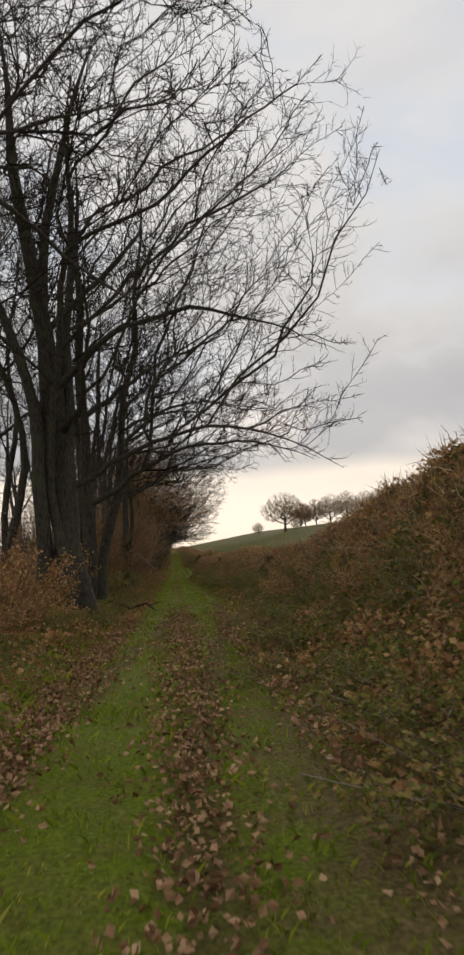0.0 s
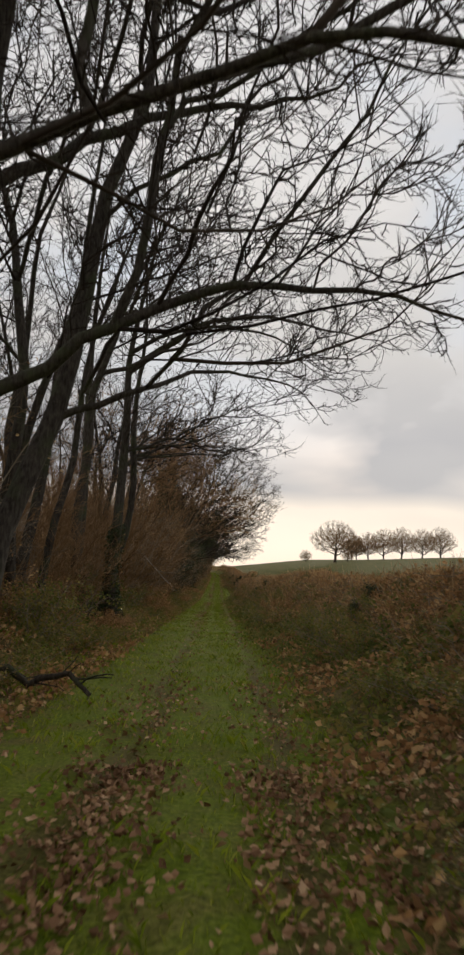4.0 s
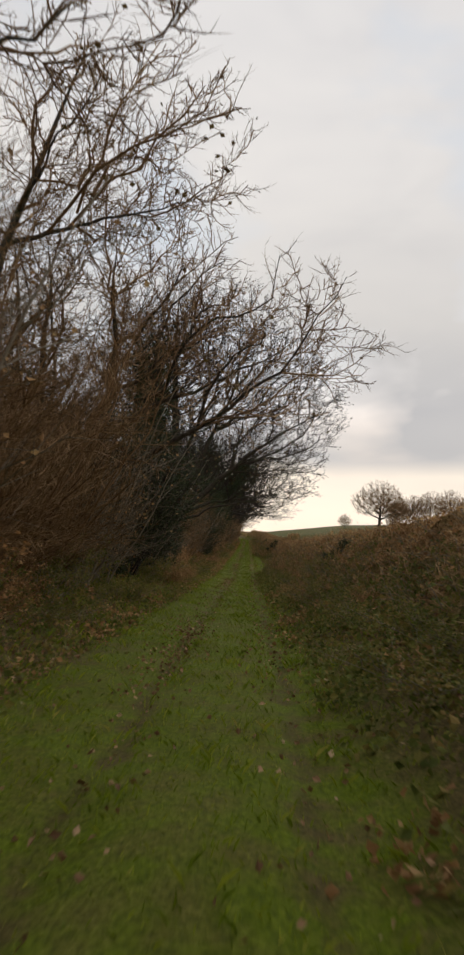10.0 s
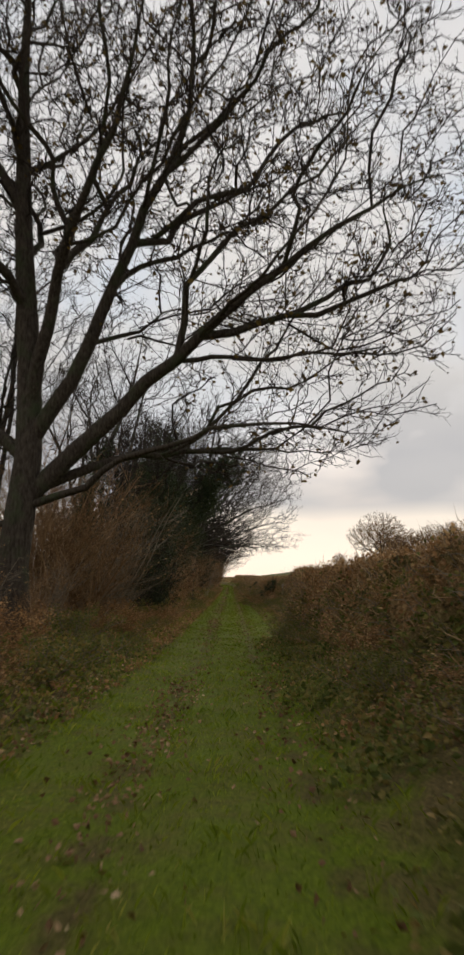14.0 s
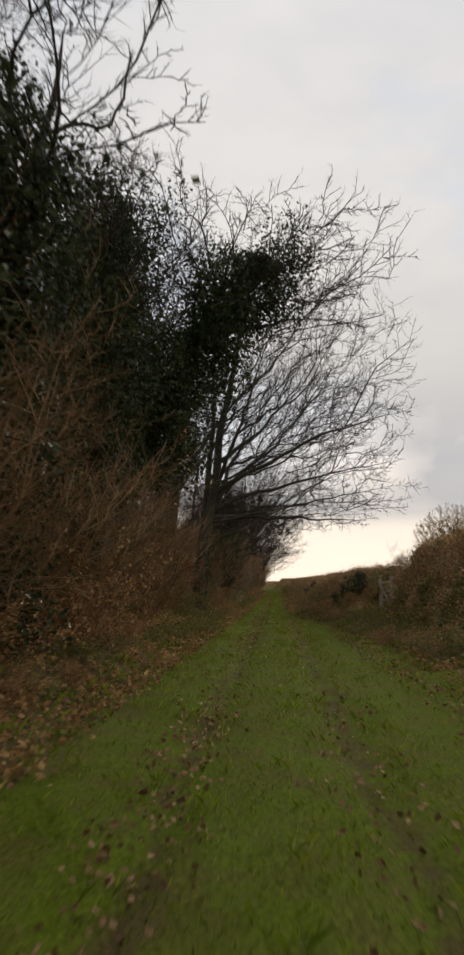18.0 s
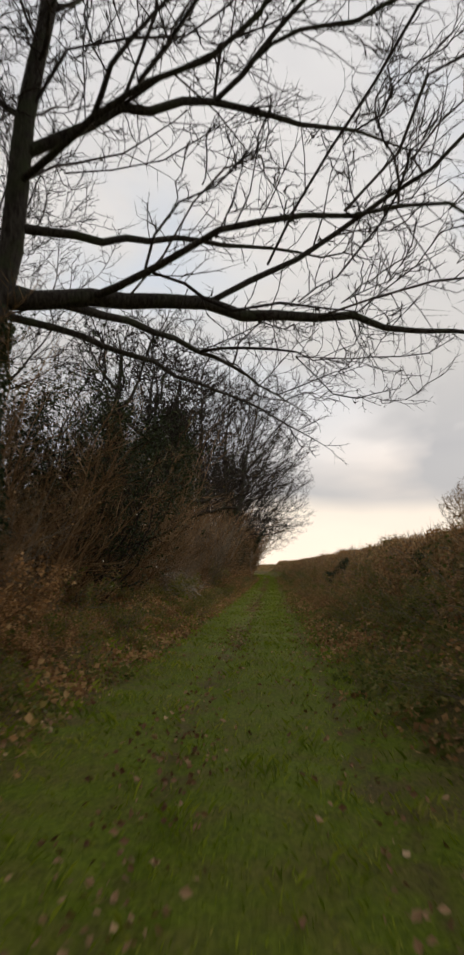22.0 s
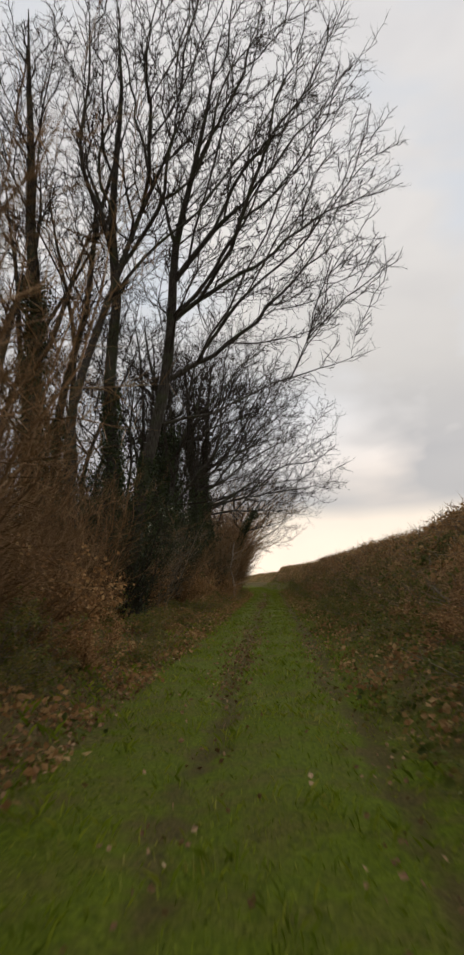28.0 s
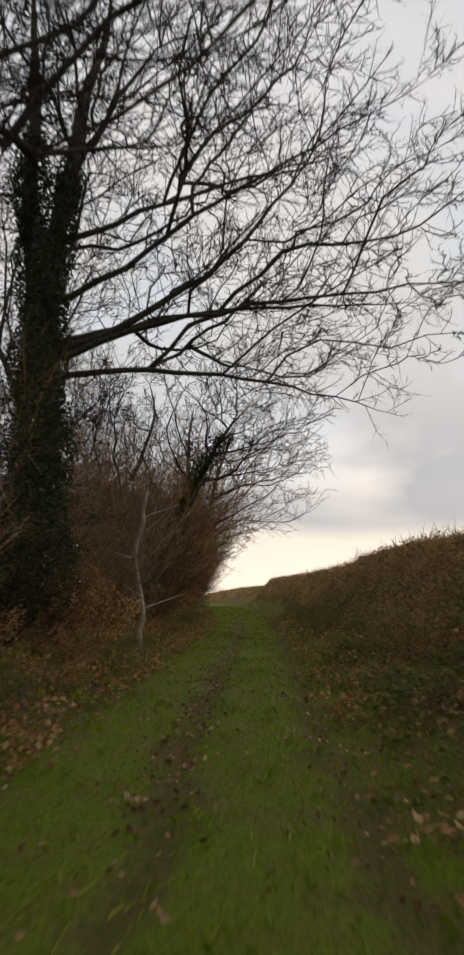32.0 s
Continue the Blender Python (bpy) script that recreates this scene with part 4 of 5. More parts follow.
# ---- thicket shrubs along the lane's wooded side ----
def shrub(x, y, label, h, spread, count, twig, seed, k2=9, k3=6, leaf=None, leaves=0, size=0.09, name="shrub", category="shrub", lean=0.1):
    rng = np.random.default_rng(seed)
    root = new(name, None)
    root.location = (x, y, float(ground(x, y)) - 0.1)
    tagged(root, label, category, "lane-side thicket")
    a = rng.random(count) * 6.283
    r = spread * rng.random(count) ** 0.5
    out = np.stack([np.cos(a) * r, np.sin(a) * r, np.zeros(count)], 1)
    top = out * 1.9 + np.stack([rng.normal(size=count) * 0.25 * h * 0.5 + lean * h * 0.4, rng.normal(size=count) * 0.25 * h * 0.5, h * rng.uniform(0.55, 1.05, count)], 1)
    u = np.linspace(0, 1, 7)[None, :, None]
    P = out[:, None] * 0.5 * (1 - u) + top[:, None] * u
    P[:, 1:] += np.cumsum(rng.normal(size=(count, 6, 3)), 1) * 0.026 * h * (1, 1, 0.5)
    R = 0.006 + 0.0045 * h * np.linspace(1, 0, 7)[None] ** 0.8 * rng.uniform(0.5, 1.2, (count, 1))
    P2, R2 = sprout(rng, P, R, k2, 0.12, 48, 0.33, 4, 0.14, 0.25, (0.1, 0, 0.1), 0.008, 0.006, 0.3)
    P3, R3 = sprout(rng, P2, R2, k3, 0.1, 45, 0.5, 2, 0.16, 0.15, (0, 0, 0.1), 0.007, 0.005, 0.3)
    part("framework", mesh_of("framework", *tubes([(P, R)], 4), twig, True), root, kind="stuff")
    part("growth", mesh_of("growth", *spikes([(P2, R2), (P3, R3)]), twig), root, kind="stuff")
    if leaves:
        pts = P3.reshape(-1, 3)
        pts = pts[rng.integers(0, len(pts), leaves)] + rng.normal(size=(leaves, 3)) * 0.05
        v, f = leaves_at(rng, pts, size)
        part("leaves", mesh_of("leaves", v, f, leaf), root, kind="stuff")
    return root


def far_pose(x, y, s, turn, sink=0.1):
    return pose(x, y, float(ground(x, y)) - sink, 0, 0, turn) @ Matrix.Diagonal((s[0], s[1], s[2], 1))


thorns = [shrub(-4.7, 50.0, "dense bare brown thorn bush", 5.2, 1.3, 30, TWIG_BROWN, 31, 12, 13),
          shrub(-4.6, 56.0, "dense bare brown thorn bush", 4.6, 1.5, 32, TWIG_BROWN, 32, 12, 13),
          shrub(-4.9, 70.0, "dark bush grown through with ivy", 5.4, 1.3, 26, TWIG_DARK, 33, 11, 12, IVY, 12000, 0.075),
          shrub(-4.7, 60.0, "bare brown saplings standing close together", 5.8, 1.1, 26, TWIG_BROWN, 34, 12, 12, lean=0.1),
          shrub(-4.4, 75.0, "pale thin saplings and dead stems", 4.4, 1.2, 24, TWIG_PALE, 35, 9, 8, BRACKEN, 500, 0.08, lean=0.15)]
rr = random.Random(5)
DARK_STRETCH = ((64, 86), (104, 116), (158, 168), (204, 234))
y = 26.0
while y < 300:
    ivied = any(a < y < b for a, b in DARK_STRETCH)
    for x, lift in ((-4.55, False), (-6.4, True)):
        k = 2 if ivied and rr.random() < 0.6 else rr.choice((0, 1, 3, 4, 4))
        s = rr.uniform(0.8, 1.08) * float(np.interp(y, [26, 38, 46, 75, 80, 95, 99, 130, 135, 152, 156, 164, 167, 181, 184, 192, 197, 236, 242, 262, 300], [0.45, 0.6, 0.95, 0.95, 0.42, 0.42, 1.0, 0.85, 0.42, 0.42, 1.0, 1.0, 0.4, 0.45, 1.1, 1.1, 0.6, 0.6, 1.0, 1.1, 1.2]))
        s = max(s, 0.8) + 0.12 if lift and not 75 < y < 95 else s
        px, py = x + float(bend(y)) + rr.uniform(-0.35, 0.35), y + rr.uniform(-0.8, 0.8)
        copy_thing(thorns[k], far_pose(px, py, (s * 1.05, s * 1.05, s * rr.uniform(0.9, 1.1)), rr.uniform(-25, 25)))
    y += rr.uniform(2.2, 3.4)

# tall brown growth beyond the ivied tree at the lane's upper end
for n, y in enumerate((243.0, 246.5, 250.0, 254.0, 258.5)):
    s = (1.05, 1.2, 1.3, 1.2, 1.25)[n]
    copy_thing(thorns[(0, 3, 1)[n % 3]], far_pose(-5.1 + float(bend(y)) + 0.3 * (n % 2), y, (s, s, s), 40 * n))

brambles = [shrub(-3.6, 30.0, "low bramble tangle with brown and green leaves", 1.1, 0.9, 20, TWIG_PALE, 41, 5, 5, BRAMBLE, 2400, 0.06, "bramble", "bramble"),
            shrub(-3.5, 52.0, "brown dead bracken and bramble stems", 1.3, 0.8, 22, TWIG_BROWN, 42, 6, 6, BRACKEN, 2600, 0.06, "bracken", "bracken"),
            shrub(-3.4, 88.0, "low green weed clump at the verge", 0.8, 0.9, 16, TWIG_PALE, 43, 5, 4, BRAMBLE, 2400, 0.065, "weed_clump", "weeds")]
y = 7.0
while y < 300:
    k = rr.choice((0, 1, 1, 1, 2))
    s = rr.uniform(0.6, 1.15)
    x = -3.7 - rr.random() * 1.4 + float(bend(y))
    low = 0.3 if 168 < y < 180 else 1.0
    copy_thing(brambles[k], far_pose(x, y, (s, s, s * low * rr.uniform(0.8, 1.3)), rr.uniform(0, 360)))
    y += rr.uniform(1.4, 2.5) * (1 if y < 250 else 2)

y = 6.0
while y < 262:
    k = rr.choice((0, 1, 2, 2))
    s = rr.uniform(0.35, 0.7)
    x = -2.75 - rr.random() * 0.8 + float(bend(y)) - 1.0 * max(0.0, (18 - y) / 18)
    copy_thing(brambles[2 if 165 < y < 178 else k], far_pose(x, y, (s, s, s * rr.uniform(0.6, 1.0)), rr.uniform(0, 360)))
    y += rr.uniform(1.2, 2.2)

# ---- hedge on the field side ----
HEDGE_TOP = ([0, 12, 20, 28, 42, 48, 60, 88, 104], [3.1, 3.1, 2.5, 2.05, 2.05, 2.48, 2.68, 2.65, 2.5])


def hedge(y0, y1, front, top, width, label, seed, fringe=95, starts=False, ends=False):
    """A rough hedge on its bank: a lumpy body with twigs, stems and leaves all over."""
    rng = np.random.default_rng(seed)
    root = new("hedge", None)
    root.location = (0, 0, 0)
    tagged(root, label, "hedge", "field hedges")
    ys = np.linspace(y0, y1 + (0 if ends else 0.15), int((y1 - y0) / 0.28) + 2)
    a = np.linspace(0, 1, 15)
    # from the front foot up, over the top and down behind
    ax = np.interp(a, [0, 0.45, 0.6, 1], [0, 0.58, 0.78, 1.0])
    az = np.interp(a, [0, 0.12, 0.42, 0.5, 0.6, 1], [0, 0.3, 0.95, 1.0, 0.96, 0.0])
    Y, A = np.meshgrid(ys, a, indexing="ij")
    F = front(Y)
    end = np.clip(np.minimum(Y - y0 + (0 if starts else 9), y1 - Y + (0 if ends else 9)) / (1.1 if starts and ends else 0.7), 0.02, 1) ** 0.5
    X = F + ax * (width(Y) if callable(width) else width)
    G = ground(X, Y)
    foot = ground(F, Y)
    Z = np.maximum(G - 0.2, foot + (lane_z(Y) + top(Y) - 0.2 - foot) * az * end)
    lump = 0.24 * bumps(Y, Z * 1.2 + X, 1.7, 3.0) + 0.12 * bumps(Y * 1.1, Z + X * 0.7, 0.6, 4.0)
    X, Z = X - lump * np.where(A < 0.5, 1, -1), Z + lump * 0.8 * (az > 0.3)
    V = np.stack([X, Y, Z], -1)
    n, m = Y.shape
    i = (np.arange(n - 1)[:, None] * m + np.arange(m - 1)).ravel()
    part("body", mesh_of("body", V, np.stack([i, i + m, i + m + 1, i + 1], -1), HEDGE_MASS, True), root, "dense inner growth")
    count = int((y1 - y0) * fringe * 1.5)

    def spots(many, lo, hi, power=1.0):
        fi, fj = rng.random(many) * (n - 1.001), (lo + (hi - lo) * rng.random(many) ** power) * (m - 1)
        i, j = fi.astype(int), fj.astype(int)
        f = (fj - j)[:, None]
        return V[i, j] * (1 - f) + V[i, np.minimum(j + 1, m - 1)] * f + rng.normal(size=(many, 3)) * (0.05, 0.16, 0.05), (fj / (m - 1))[:, None]

    at, high = spots(count, 0.0, 0.62, 0.7)
    d = unit(np.concatenate([-0.45 * (1.0 - high), 0 * high, 0.35 + 1.1 * high], 1) + rng.normal(size=(count, 3)) * (0.4, 0.5, 0.35))
    L = rng.uniform(0.12, 0.42, count)[:, None] * np.where(rng.random((count, 1)) < 0.06, 1.7, 1.0)
    P = np.stack([at, at + d * L * 0.5 + rng.normal(size=(count, 3)) * 0.03, at + d * L + rng.normal(size=(count, 3)) * 0.05], 1)
    R = np.tile([0.009, 0.007, 0.004], (count, 1))
    part("dry_growth", mesh_of("dry_growth", *spikes([(P, R)]), DRY_STEM), root, "dry brown stems", "stuff")
    some = int(count * 0.2)
    at, high = spots(some, 0.0, 0.45)
    d = unit(np.array([-0.5, 0, 0.7]) + rng.normal(size=(some, 3)) * 0.45) * rng.uniform(0.2, 0.55, some)[:, None]
    P = np.stack([at, at + d * 0.5, at + d + rng.normal(size=(some, 3)) * 0.06 - (0.05, 0, 0.1)], 1)
    part("pale_growth", mesh_of("pale_growth", *spikes([(P, np.tile([0.009, 0.007, 0.003], (some, 1)))]), TWIG_PALE), root, "pale dead grass stems", "stuff")
    lv = int(count * 3.4)
    at, high = spots(lv, 0.0, 0.6)
    at += rng.normal(size=(lv, 3)) * 0.06 + (-0.06, 0, 0.04)
    # weeds and bramble low down, dead fronds above, in uneven drifts
    pick = bumps(at[:, 1], at[:, 2], 2.4, seed) * 0.6 + rng.normal(size=lv) * 0.3 + 3.0 * (high[:, 0] - 0.19) > 0.0
    for mat, who, name in ((BRAMBLE, ~pick, "leaves"), (BRACKEN, pick, "dead_fronds")):
        v, f = leaves_at(rng, at[who], 0.088)
        part(name, mesh_of(name, v, f, mat), root, kind="stuff")
    return root


def hedge_mass():
    m, nt, b = material("hedge_mass", 0.97)
    tc = nt.nodes.new("ShaderNodeTexCoord")
    n1 = add(nt, "ShaderNodeTexNoise", Scale=14.0, Detail=7.0, Roughness=0.7)
    n2 = add(nt, "ShaderNodeTexNoise", Scale=0.7, Detail=4.0)
    for n in (n1, n2):
        nt.links.new(tc.outputs["Object"], n.inputs["Vector"])
    brown = ramp(nt, n1.outputs[0], [(0.35, (0.07, 0.042, 0.018)), (0.52, (0.34, 0.198, 0.085)), (0.7, (0.59, 0.385, 0.195))])
    green = ramp(nt, n1.outputs[0], [(0.35, (0.035, 0.034, 0.012)), (0.52, (0.13, 0.115, 0.036)), (0.7, (0.26, 0.215, 0.08))])
    nt.links.new(mix(nt, ramp(nt, n2.outputs[0], [(0.42, (0, 0, 0)), (0.6, (1, 1, 1))]), brown, green), b.inputs["Base Color"])
    bump(nt, b, n1.outputs[0], 1.0, 0.12)
    return m


HEDGE_MASS = hedge_mass()
BROWN_HEDGE = "rough brown winter hedge on an earth bank"
front = lambda d: (lambda Y: np.interp(Y, *FOOT) + bend(Y) + d)  # noqa: E731
tall = lambda Y: np.interp(Y, *HEDGE_TOP) + 0.12 * bumps(Y, Y * 0, 5, 1.0)  # noqa: E731
for n, (a, b) in enumerate([(-7, 14), (14, 30), (30, 46), (46, 62), (62, 76), (76, 90), (90, 104.5)]):
    hedge(a, b, lambda Y: np.interp(Y, *FOOT) + np.interp(Y, [0, 9, 22, 60, 90, 104], [1.3, 1.3, 0.3, 0.3, 0.2, -0.2]), tall, lambda Y: np.interp(Y, [70, 88, 104], [3.2, 1.9, 1.4]), BROWN_HEDGE, 50 + n, 180 if b < 40 else 105, starts=a < 0, ends=b > 104)
hedge(127.5, 137.6, lambda Y: Y * 0 + 4.2, lambda Y: Y * 0 + 3.3, 2.2, "thick brown bush at the field gateway", 60, 120, True, True)
for n, (a, b) in enumerate([(142.2, 156), (156, 172), (172, 188), (188, 204), (204, 220), (220, 236), (236, 254)]):
    hedge(a, b, front(0.2), lambda Y: np.interp(Y, [141, 190, 220, 254], [2.7, 2.85, 2.95, 3.1]) + 0.2 * bumps(Y, Y * 0, 9, 3.0), 3.4, BROWN_HEDGE, 61 + n, 105, starts=a < 143)
hedge(136.5, 143.5, lambda Y: Y * 0 + 6.6, lambda Y: Y * 0 + 2.75, 2.0, "brown hedge behind the field gate", 72, 100, True, True)
for x, y, s in ((5.6, 129.0, 0.4), (5.7, 132.4, 0.44), (5.5, 135.6, 0.46), (7.4, 138.6, 0.4), (7.5, 141.5, 0.4)):
    copy_thing(thorns[(int(y) % 2) * 1], far_pose(x, y, (s, s, s * 1.1), 50 * y, 0.2))
hedge(254, 300, front(0.75), lambda Y: Y * 0 + 3.1, 2.8, "distant brown hedge along the lane", 70, 40)
hedge(300, 360, front(0.75), lambda Y: Y * 0 + 2.4, 2.8, "distant brown hedge along the lane", 71, 12)

y = 4.0
while y < 262:
    k = rr.choice((0, 1, 2, 2))
    s = rr.uniform(0.4, 0.8)
    x = float(np.interp(y, *FOOT)) + rr.uniform(-0.35, 0.6) + float(bend(y))
    copy_thing(brambles[k], far_pose(x, y, (s, s, s * rr.uniform(0.5, 0.9)), rr.uniform(0, 360)))
    y += rr.uniform(1.1, 2.0)

# clumps that grow out of the hedge's face
for lo, hi in ((2, 104), (142, 256)):
    y = float(lo)
    while y < hi:
        foot = float(np.interp(y, *FOOT)) + float(np.interp(y, [0, 9, 22], [1.3, 1.3, 0.3])) + float(bend(y))
        f = rr.random() * 0.72
        height = float(np.interp(y, *HEDGE_TOP)) if y < 104 else 2.8
        x, s = foot + 0.1 + 1.5 * f, rr.uniform(0.35, 0.8) * (1 - 0.5 * f)
        zf = float(ground(foot, y)) * (1 - f) + (float(lane_z(y)) + height - 0.5) * f - 0.25
        copy_thing(brambles[rr.choice((0, 2, 2, 1) if f < 0.4 else (0, 1, 1, 1))], pose(x, y, zf, 0, -30, rr.uniform(0, 360)) @ Matrix.Scale(s, 4))
        y += rr.uniform(1.1, 2.3)

# ---- fallen wood ----
def bough(name, label, pts, r, mat, sprouts, seed, category="branch"):
    rng = np.random.default_rng(seed)
    root = new(name, None)
    root.location = pts[0]
    tagged(root, label, category)
    P = np.array(pts) - np.array(pts[0])
    u = np.linspace(0, len(P) - 1, 3 * len(P))
    P = np.stack([np.interp(u, np.arange(len(P)), P[:, k]) for k in range(3)], 1)
    P[1:-1] += rng.normal(size=(len(P) - 2, 3)) * r * 0.5
    R = r * np.linspace(1, 0.45, len(P))
    part("wood", mesh_of("wood", *tubes([(P[None], R[None])], 8), mat, True), root)
    if sprouts:
        Q, S = sprout(rng, P[None], R[None], sprouts, 0.2, 55, 0.4, 5, 0.2, 0.1, (0, 0, 0.2), 0.03, 0.006)
        part("twig_growth", mesh_of("twig_growth", *tubes([(Q, S)], 4), mat, True), root, kind="stuff")
    return root


def on(x, y, up):
    return (x, y, float(ground(x, y)) + up)


bough("fallen_branch", "dark fallen branch lying at the lane's edge", [on(-3.3, 25.2, 0.1), on(-2.8, 25.0, 0.3), on(-2.3, 25.1, 0.2), on(-1.8, 24.9, 0.32), on(-1.5, 24.8, 0.08)], 0.06, BARK_BROWN, 9, 80)
bough("fallen_branch", "pale dead branch slanting out of the thicket", [on(-4.2, 47.6, 2.9), on(-3.2, 47.3, 2.4), on(-2.1, 47.0, 1.6)], 0.035, DEAD_WOOD, 4, 81)
bough("log", "pale cut log lying on the brush heap", [on(-6.4, 173.4, 1.05), on(-4.1, 173.0, 0.8)], 0.11, DEAD_WOOD, 0, 82, "log")
bough("log", "pale cut log lying on the brush heap", [on(-5.6, 174.8, 1.15), on(-3.9, 174.9, 0.85)], 0.085, DEAD_WOOD, 0, 83, "log")
bough("log", "cut log with a pale sawn end beside the lane", [on(-5.0, 178.7, 0.55), on(-3.5, 177.7, 0.3)], 0.12, DEAD_WOOD, 0, 84, "log")
BRUSH = "dead cut branch heaped at the foot of the thicket"
for n, (xa, ya, ua, xb, yb, ub, r) in enumerate([(-5.2, 171.5, 1.3, -3.2, 171.0, 0.15, 0.05), (-4.9, 172.6, 0.9, -2.9, 172.2, 0.25, 0.045), (-4.2, 170.4, 0.2, -3.0, 173.0, 0.6, 0.04), (-5.0, 173.4, 1.5, -3.4, 172.8, 0.7, 0.04), (-3.3, 174.6, 0.1, -4.6, 174.9, 1.1, 0.05), (-5.6, 170.2, 0.5, -3.4, 169.6, 0.5, 0.04), (-4.8, 169.0, 0.9, -3.0, 170.8, 0.3, 0.035), (-5.2, 175.8, 1.0, -3.3, 175.4, 0.5, 0.04), (-4.6, 171.6, 0.2, -3.1, 169.8, 0.7, 0.035)]):
    bough("dead_branch", BRUSH, [on(xa, ya, ua), on((xa + xb) / 2, (ya + yb) / 2, (ua + ub) / 2 + 0.12), on(xb, yb, ub)], r, DEAD_WOOD, 12, 110 + n)
bough("dead_sapling", "pale dead sapling standing by the thicket", [on(-2.9, 239, -0.1), on(-2.75, 239, 1.0), on(-2.95, 239.1, 2.3), on(-2.75, 239, 3.9)], 0.085, DEAD_WOOD, 8, 85, "sapling")

# ---- gate and bushes at the gateway ----
def beam(name, a, b, wide, thick, mat, root):
    """A sawn timber from a to b with worn edges."""
    a, b = Vector(a), Vector(b)
    bm = bmesh.new()
    bmesh.ops.create_cube(bm, size=1.0)
    bmesh.ops.scale(bm, vec=((b - a).length, thick, wide), verts=bm.verts)
    bmesh.ops.bevel(bm, geom=list(bm.edges), offset=0.012, segments=2, affect="EDGES")
    turn = (b - a).to_track_quat("X", "Z").to_matrix().to_4x4()
    bmesh.ops.transform(bm, matrix=Matrix.Translation((a + b) / 2) @ turn, verts=bm.verts)
    me = bpy.data.meshes.new(name)
    bm.to_mesh(me)
    bm.free()
    me.materials.append(mat)
    return part(name, me, root)


gate = new("field_gate", None)
gate.location = on(4.85, 139.2, 0)
tagged(gate, "weathered grey wooden field gate with four rails", "gate")
for px, py in ((0, 0), (-0.05, 3.0)):
    beam("post", (px, py, -0.3), (px, py, 1.42), 0.15, 0.15, DEAD_WOOD, gate)
for n, up in enumerate((0.14, 0.46, 0.84, 1.22)):
    beam("rail", (-0.09, 0.05, up - 0.03), (-0.14, 2.96, up + 0.02), 0.1, 0.035, DEAD_WOOD, gate)
beam("brace", (-0.05, 0.1, 0.16), (-0.09, 2.9, 1.2), 0.08, 0.03, DEAD_WOOD, gate)
RED_LEAF = leafy("red_leaf", [(0.0, (0.10, 0.03, 0.014)), (0.5, (0.22, 0.07, 0.028)), (1.0, (0.34, 0.15, 0.06))], 0.7, 0.25)
shrub(-4.1, 141.6, "thin sapling hung with red-brown dead leaves", 2.5, 0.22, 6, TWIG_BROWN, 46, 6, 5, RED_LEAF, 600, 0.09)
shrub(-5.4, 88.6, "thin sapling hung with red-brown dead leaves", 3.2, 0.6, 9, TWIG_BROWN, 48, 7, 6, RED_LEAF, 700, 0.09)
holly = shrub(4.25, 143.6, "dark green holly growing in the hedge", 1.7, 0.45, 14, TWIG_DARK, 49, 7, 6, IVY, 4200, 0.08, "holly", "bush", lean=-0.1)
for x, y, s in ((3.4, 146.5, 0.7), (3.5, 159, 0.7), (3.3, 176, 0.8), (3.6, 72, 0.7), (3.4, 95, 0.7), (3.6, 33, 0.6), (-4.0, 68, 0.9), (-3.7, 112, 0.8), (-4.1, 81, 0.9)):
    copy_thing(holly, far_pose(x, y, (s, s, s), 70 * s * x))

# ---- grass and leaf litter ----
def turf_blades(count, seed):
    rng = np.random.default_rng(seed)
    y = 1.0 + 300 * rng.random(count)
    x = rng.uniform(-3.9, 3.6, count)
    c = -1.4 * np.clip((22 - y) / 16, 0, 1)
    keep = (np.abs(np.abs(x - c) - 0.74) > 0.14) | (rng.random(count) < 0.5)
    edge = np.clip((2.7 - np.abs(x + 0.4)) / 1.3, 0, 1)
    keep &= rng.random(count) < 0.2 + 0.8 * edge
    keep &= rng.random(count) < 0.45 + 0.8 * np.clip(bumps(x, y, 3.3, 7.0) + 0.6, 0, 1)
    x, y = x[keep], y[keep]
    x = x + bend(y)
    n = len(x)
    tuft = np.clip(bumps(x, y, 0.9, 4.0) + 0.35, 0.1, 1.2)
    h = rng.uniform(0.03, 0.075, n) * (0.6 + tuft) * (1 + 0.9 * np.clip(np.abs(x - bend(y)) - 1.7, 0, 1))
    a = rng.random(n) * 6.283
    d = np.stack([np.cos(a), np.sin(a), np.zeros(n)], 1)
    o = np.stack([x, y, ground(x, y) - 0.01], 1)
    w = np.stack([-np.sin(a), np.cos(a), np.zeros(n)], 1) * rng.uniform(0.003, 0.0065, n)[:, None]
    up = np.array([0, 0, 1.0]) * h[:, None]
    v = np.stack([o - w, o + w, o + up * 0.6 + d * h[:, None] * 0.25 + w * 0.8, o + up + d * h[:, None] * rng.uniform(0.4, 1.1, n)[:, None]], 1)
    i = np.arange(n)[:, None] * 4
    return v.reshape(-1, 3), np.concatenate([i + (0, 1, 2), i + (0, 2, 3)], 0)


tagged(new("grass", mesh_of("grass", *turf_blades(420000, 90), BLADE)), "short green grass on the lane", "grass", kind="stuff")


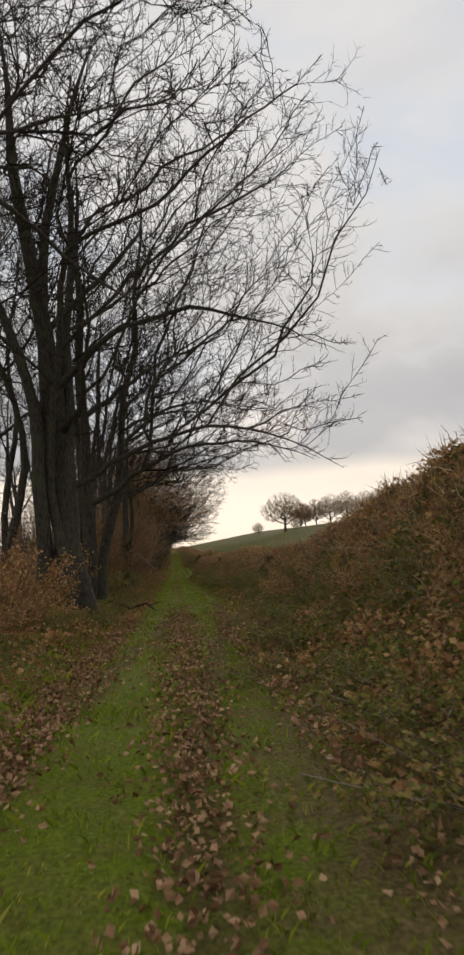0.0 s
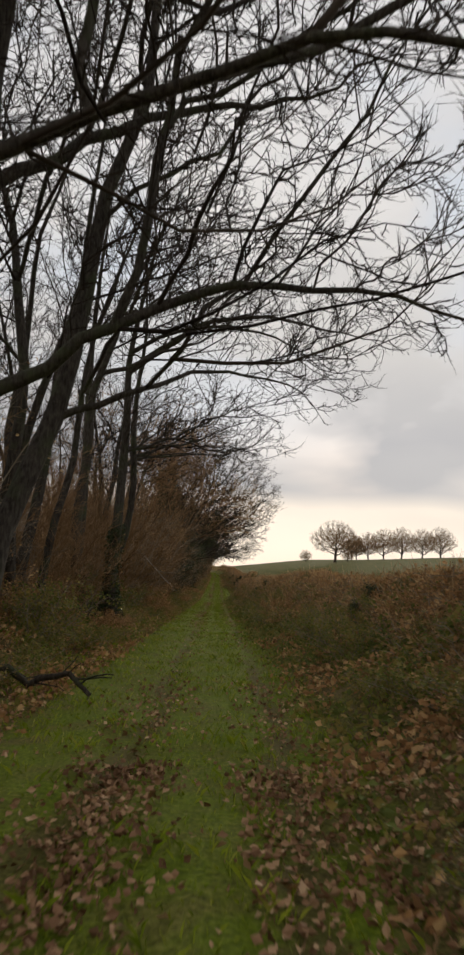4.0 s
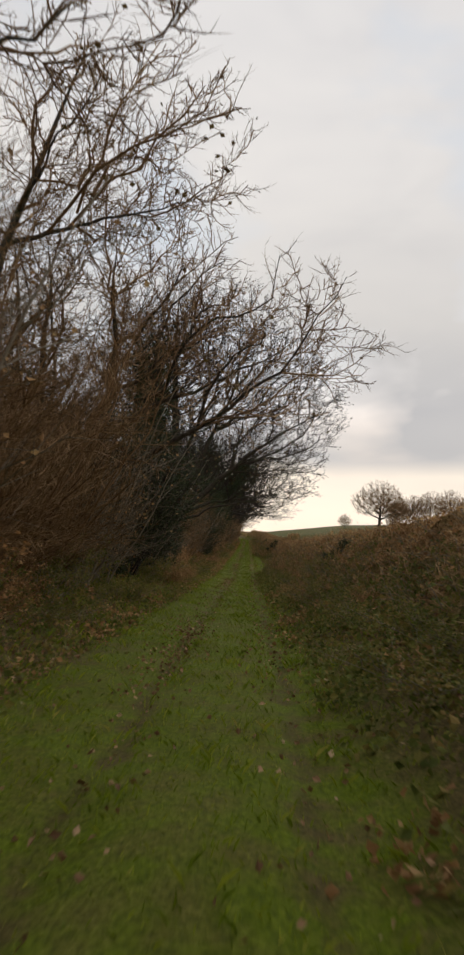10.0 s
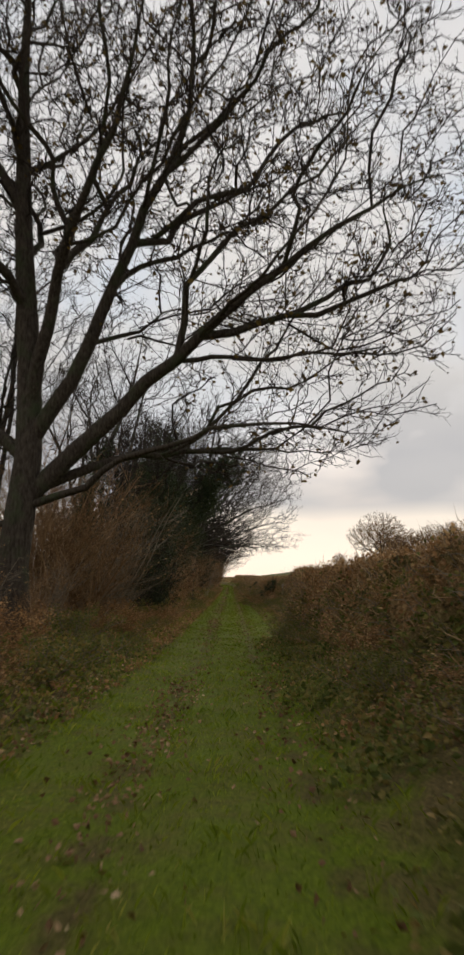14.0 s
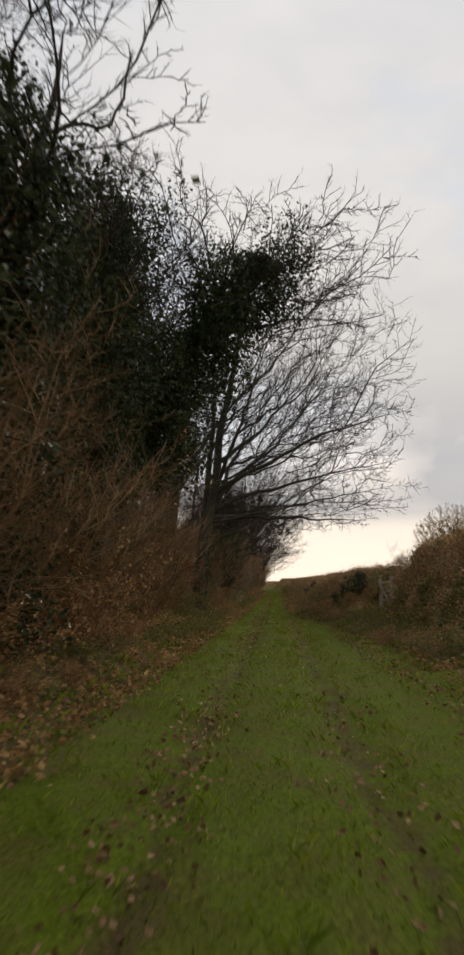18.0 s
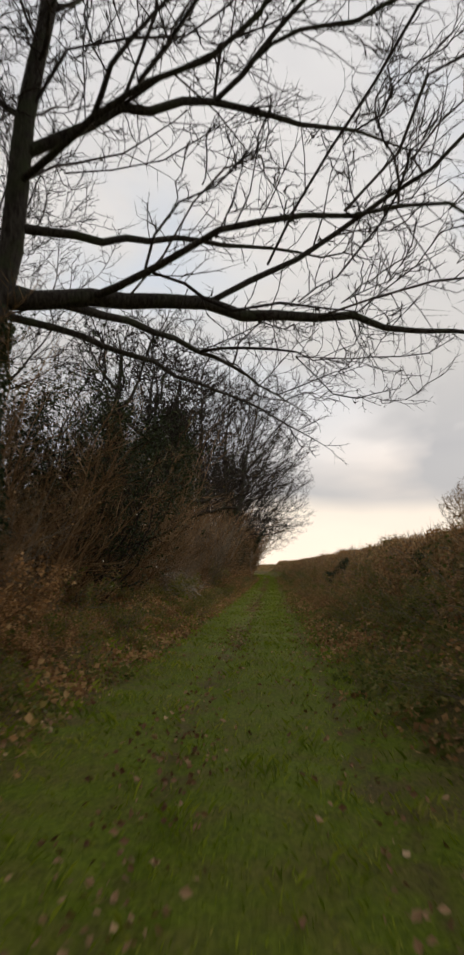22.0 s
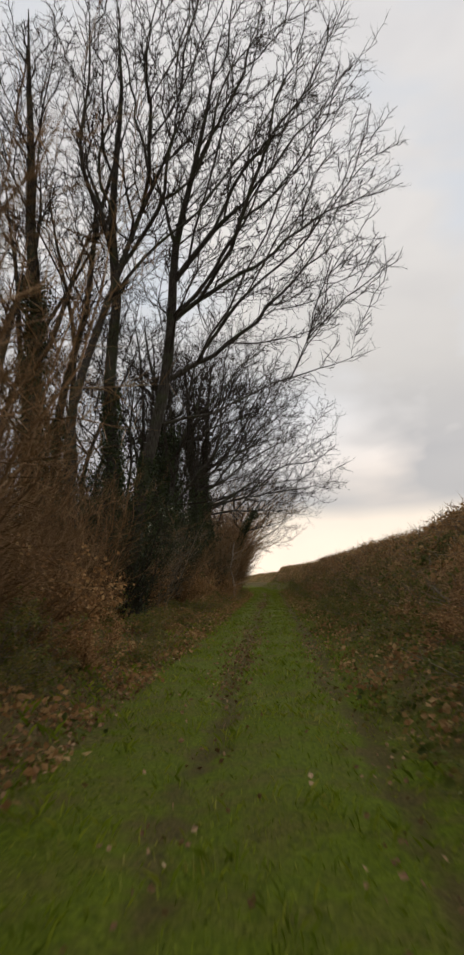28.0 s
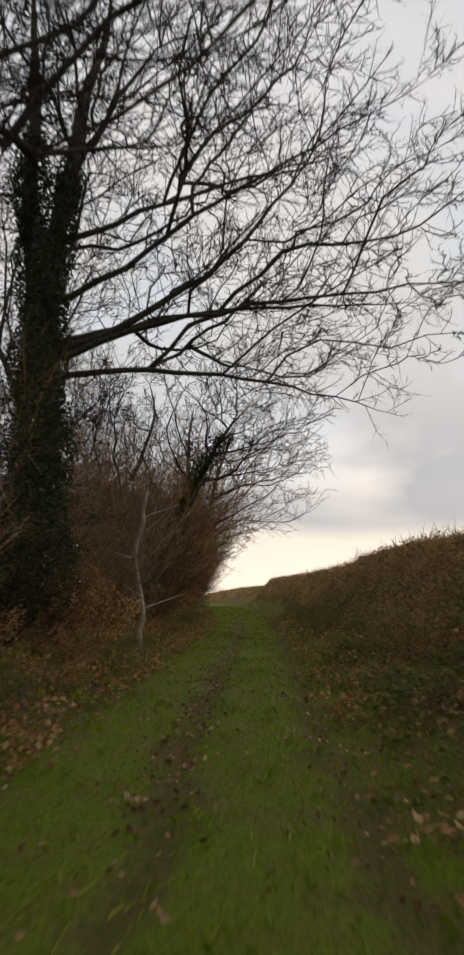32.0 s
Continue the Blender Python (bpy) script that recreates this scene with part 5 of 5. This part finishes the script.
def verge_growth(count, seed, brown):
    """Low tufts of weeds or dead fronds that cover the foot of both banks."""
    rng = np.random.default_rng(seed)
    y = 2 + 262 * rng.random(count) ** 1.1
    right = rng.random(count) < 0.55
    toe = np.interp(y, *TOE)
    x = np.where(right, toe - 0.3 + 2.2 * rng.random(count) ** 0.8, -1.95 - 2.6 * rng.random(count)) - np.where(right, 0, 1.2 * np.clip((22 - y) / 16, 0, 1))
    drift = bumps(x, y, 2.6, 6.0) + rng.normal(size=count) * 0.3 + np.interp(y, [0, 30, 42, 60, 66, 98, 104, 128, 134, 150, 156, 192, 198, 262], [0.3, 0.2, -0.4, -0.4, -0.5, -0.5, 0.3, 0.3, -0.3, -0.3, 0.3, 0.3, 0.1, 0.15]) - 0.3 * right
    keep = (drift > -0.05) == brown
    x, y = (x + bend(y))[keep], y[keep]
    many = 15
    tall = rng.uniform(0.06, 0.3, len(x))[:, None] * rng.random((len(x), many))
    X = x[:, None] + rng.normal(size=tall.shape) * 0.14
    Y = y[:, None] + rng.normal(size=tall.shape) * 0.14
    return leaves_at(rng, np.stack([X, Y, ground(X, Y) + tall], -1).reshape(-1, 3), 0.08, -0.2)


tagged(new("weeds", mesh_of("weeds", *verge_growth(13000, 92, False), BRAMBLE)), "low green weeds at the foot of the banks", "weeds", kind="stuff")
tagged(new("dead_bracken", mesh_of("dead_bracken", *verge_growth(13000, 93, True), BRACKEN)), "brown dead bracken on the verges", "bracken", kind="stuff")


def litter(count, seed):
    rng = np.random.default_rng(seed)
    y = np.where(rng.random(count) < 0.35, 3 + 24 * rng.random(count), 3 + 257 * rng.random(count))
    x = np.where(rng.random(count) < 0.3, rng.normal(size=count) * 0.3 + rng.choice((-0.74, 0.74), count), rng.choice((-1, 1), count) * (2.2 + np.abs(rng.normal(size=count)) * 0.8))
    x = np.clip(x - 1.4 * np.clip((22 - y) / 16, 0, 1) * (np.abs(x) < 2), -5, 4)
    x = np.where((y < 20) & (rng.random(count) < 0.35), rng.uniform(0.9, 3.6, count), x)
    more = 26000
    x = np.concatenate([x, np.where(rng.random(more) < 0.35, -1.4 + rng.choice((-0.74, 0.74), more) + rng.normal(size=more) * 0.22, rng.uniform(0.2, 3.6, more))])
    y = np.concatenate([y, 2 + 20 * rng.random(more) ** 0.8])
    side = 52000
    v = 4 + 256 * rng.random(side) ** 1.25
    left = rng.random(side) < np.interp(v, [40, 45, 98, 104], [0.7, 0.35, 0.35, 0.7])
    x = np.concatenate([x, np.where(left, -1.9 - np.abs(rng.normal(size=side)) * 0.9, 1.9 + np.abs(rng.normal(size=side)) * 0.6) + bend(v)])
    y = np.concatenate([y, v])
    streak = 15000
    ys = 45 + 215 * rng.random(streak)
    thick = bumps(ys, ys * 0, 14, 2.0) + rng.normal(size=streak) * 0.3 > 0.1
    xs = np.where(rng.random(streak) < 0.75, -0.78, 0.74) + rng.normal(size=streak) * 0.2
    x, y = np.concatenate([x, xs[thick] + bend(ys[thick])]), np.concatenate([y, ys[thick]])
    return leaves_at(rng, np.stack([x, y, ground(x, y) + rng.uniform(0.015, 0.06, len(x))], 1), 0.056, 0.0)


tagged(new("leaf_litter", mesh_of("leaf_litter", *litter(30000, 91), LITTER)), "fallen brown leaves in the ruts and on the banks", "leaves", kind="stuff")
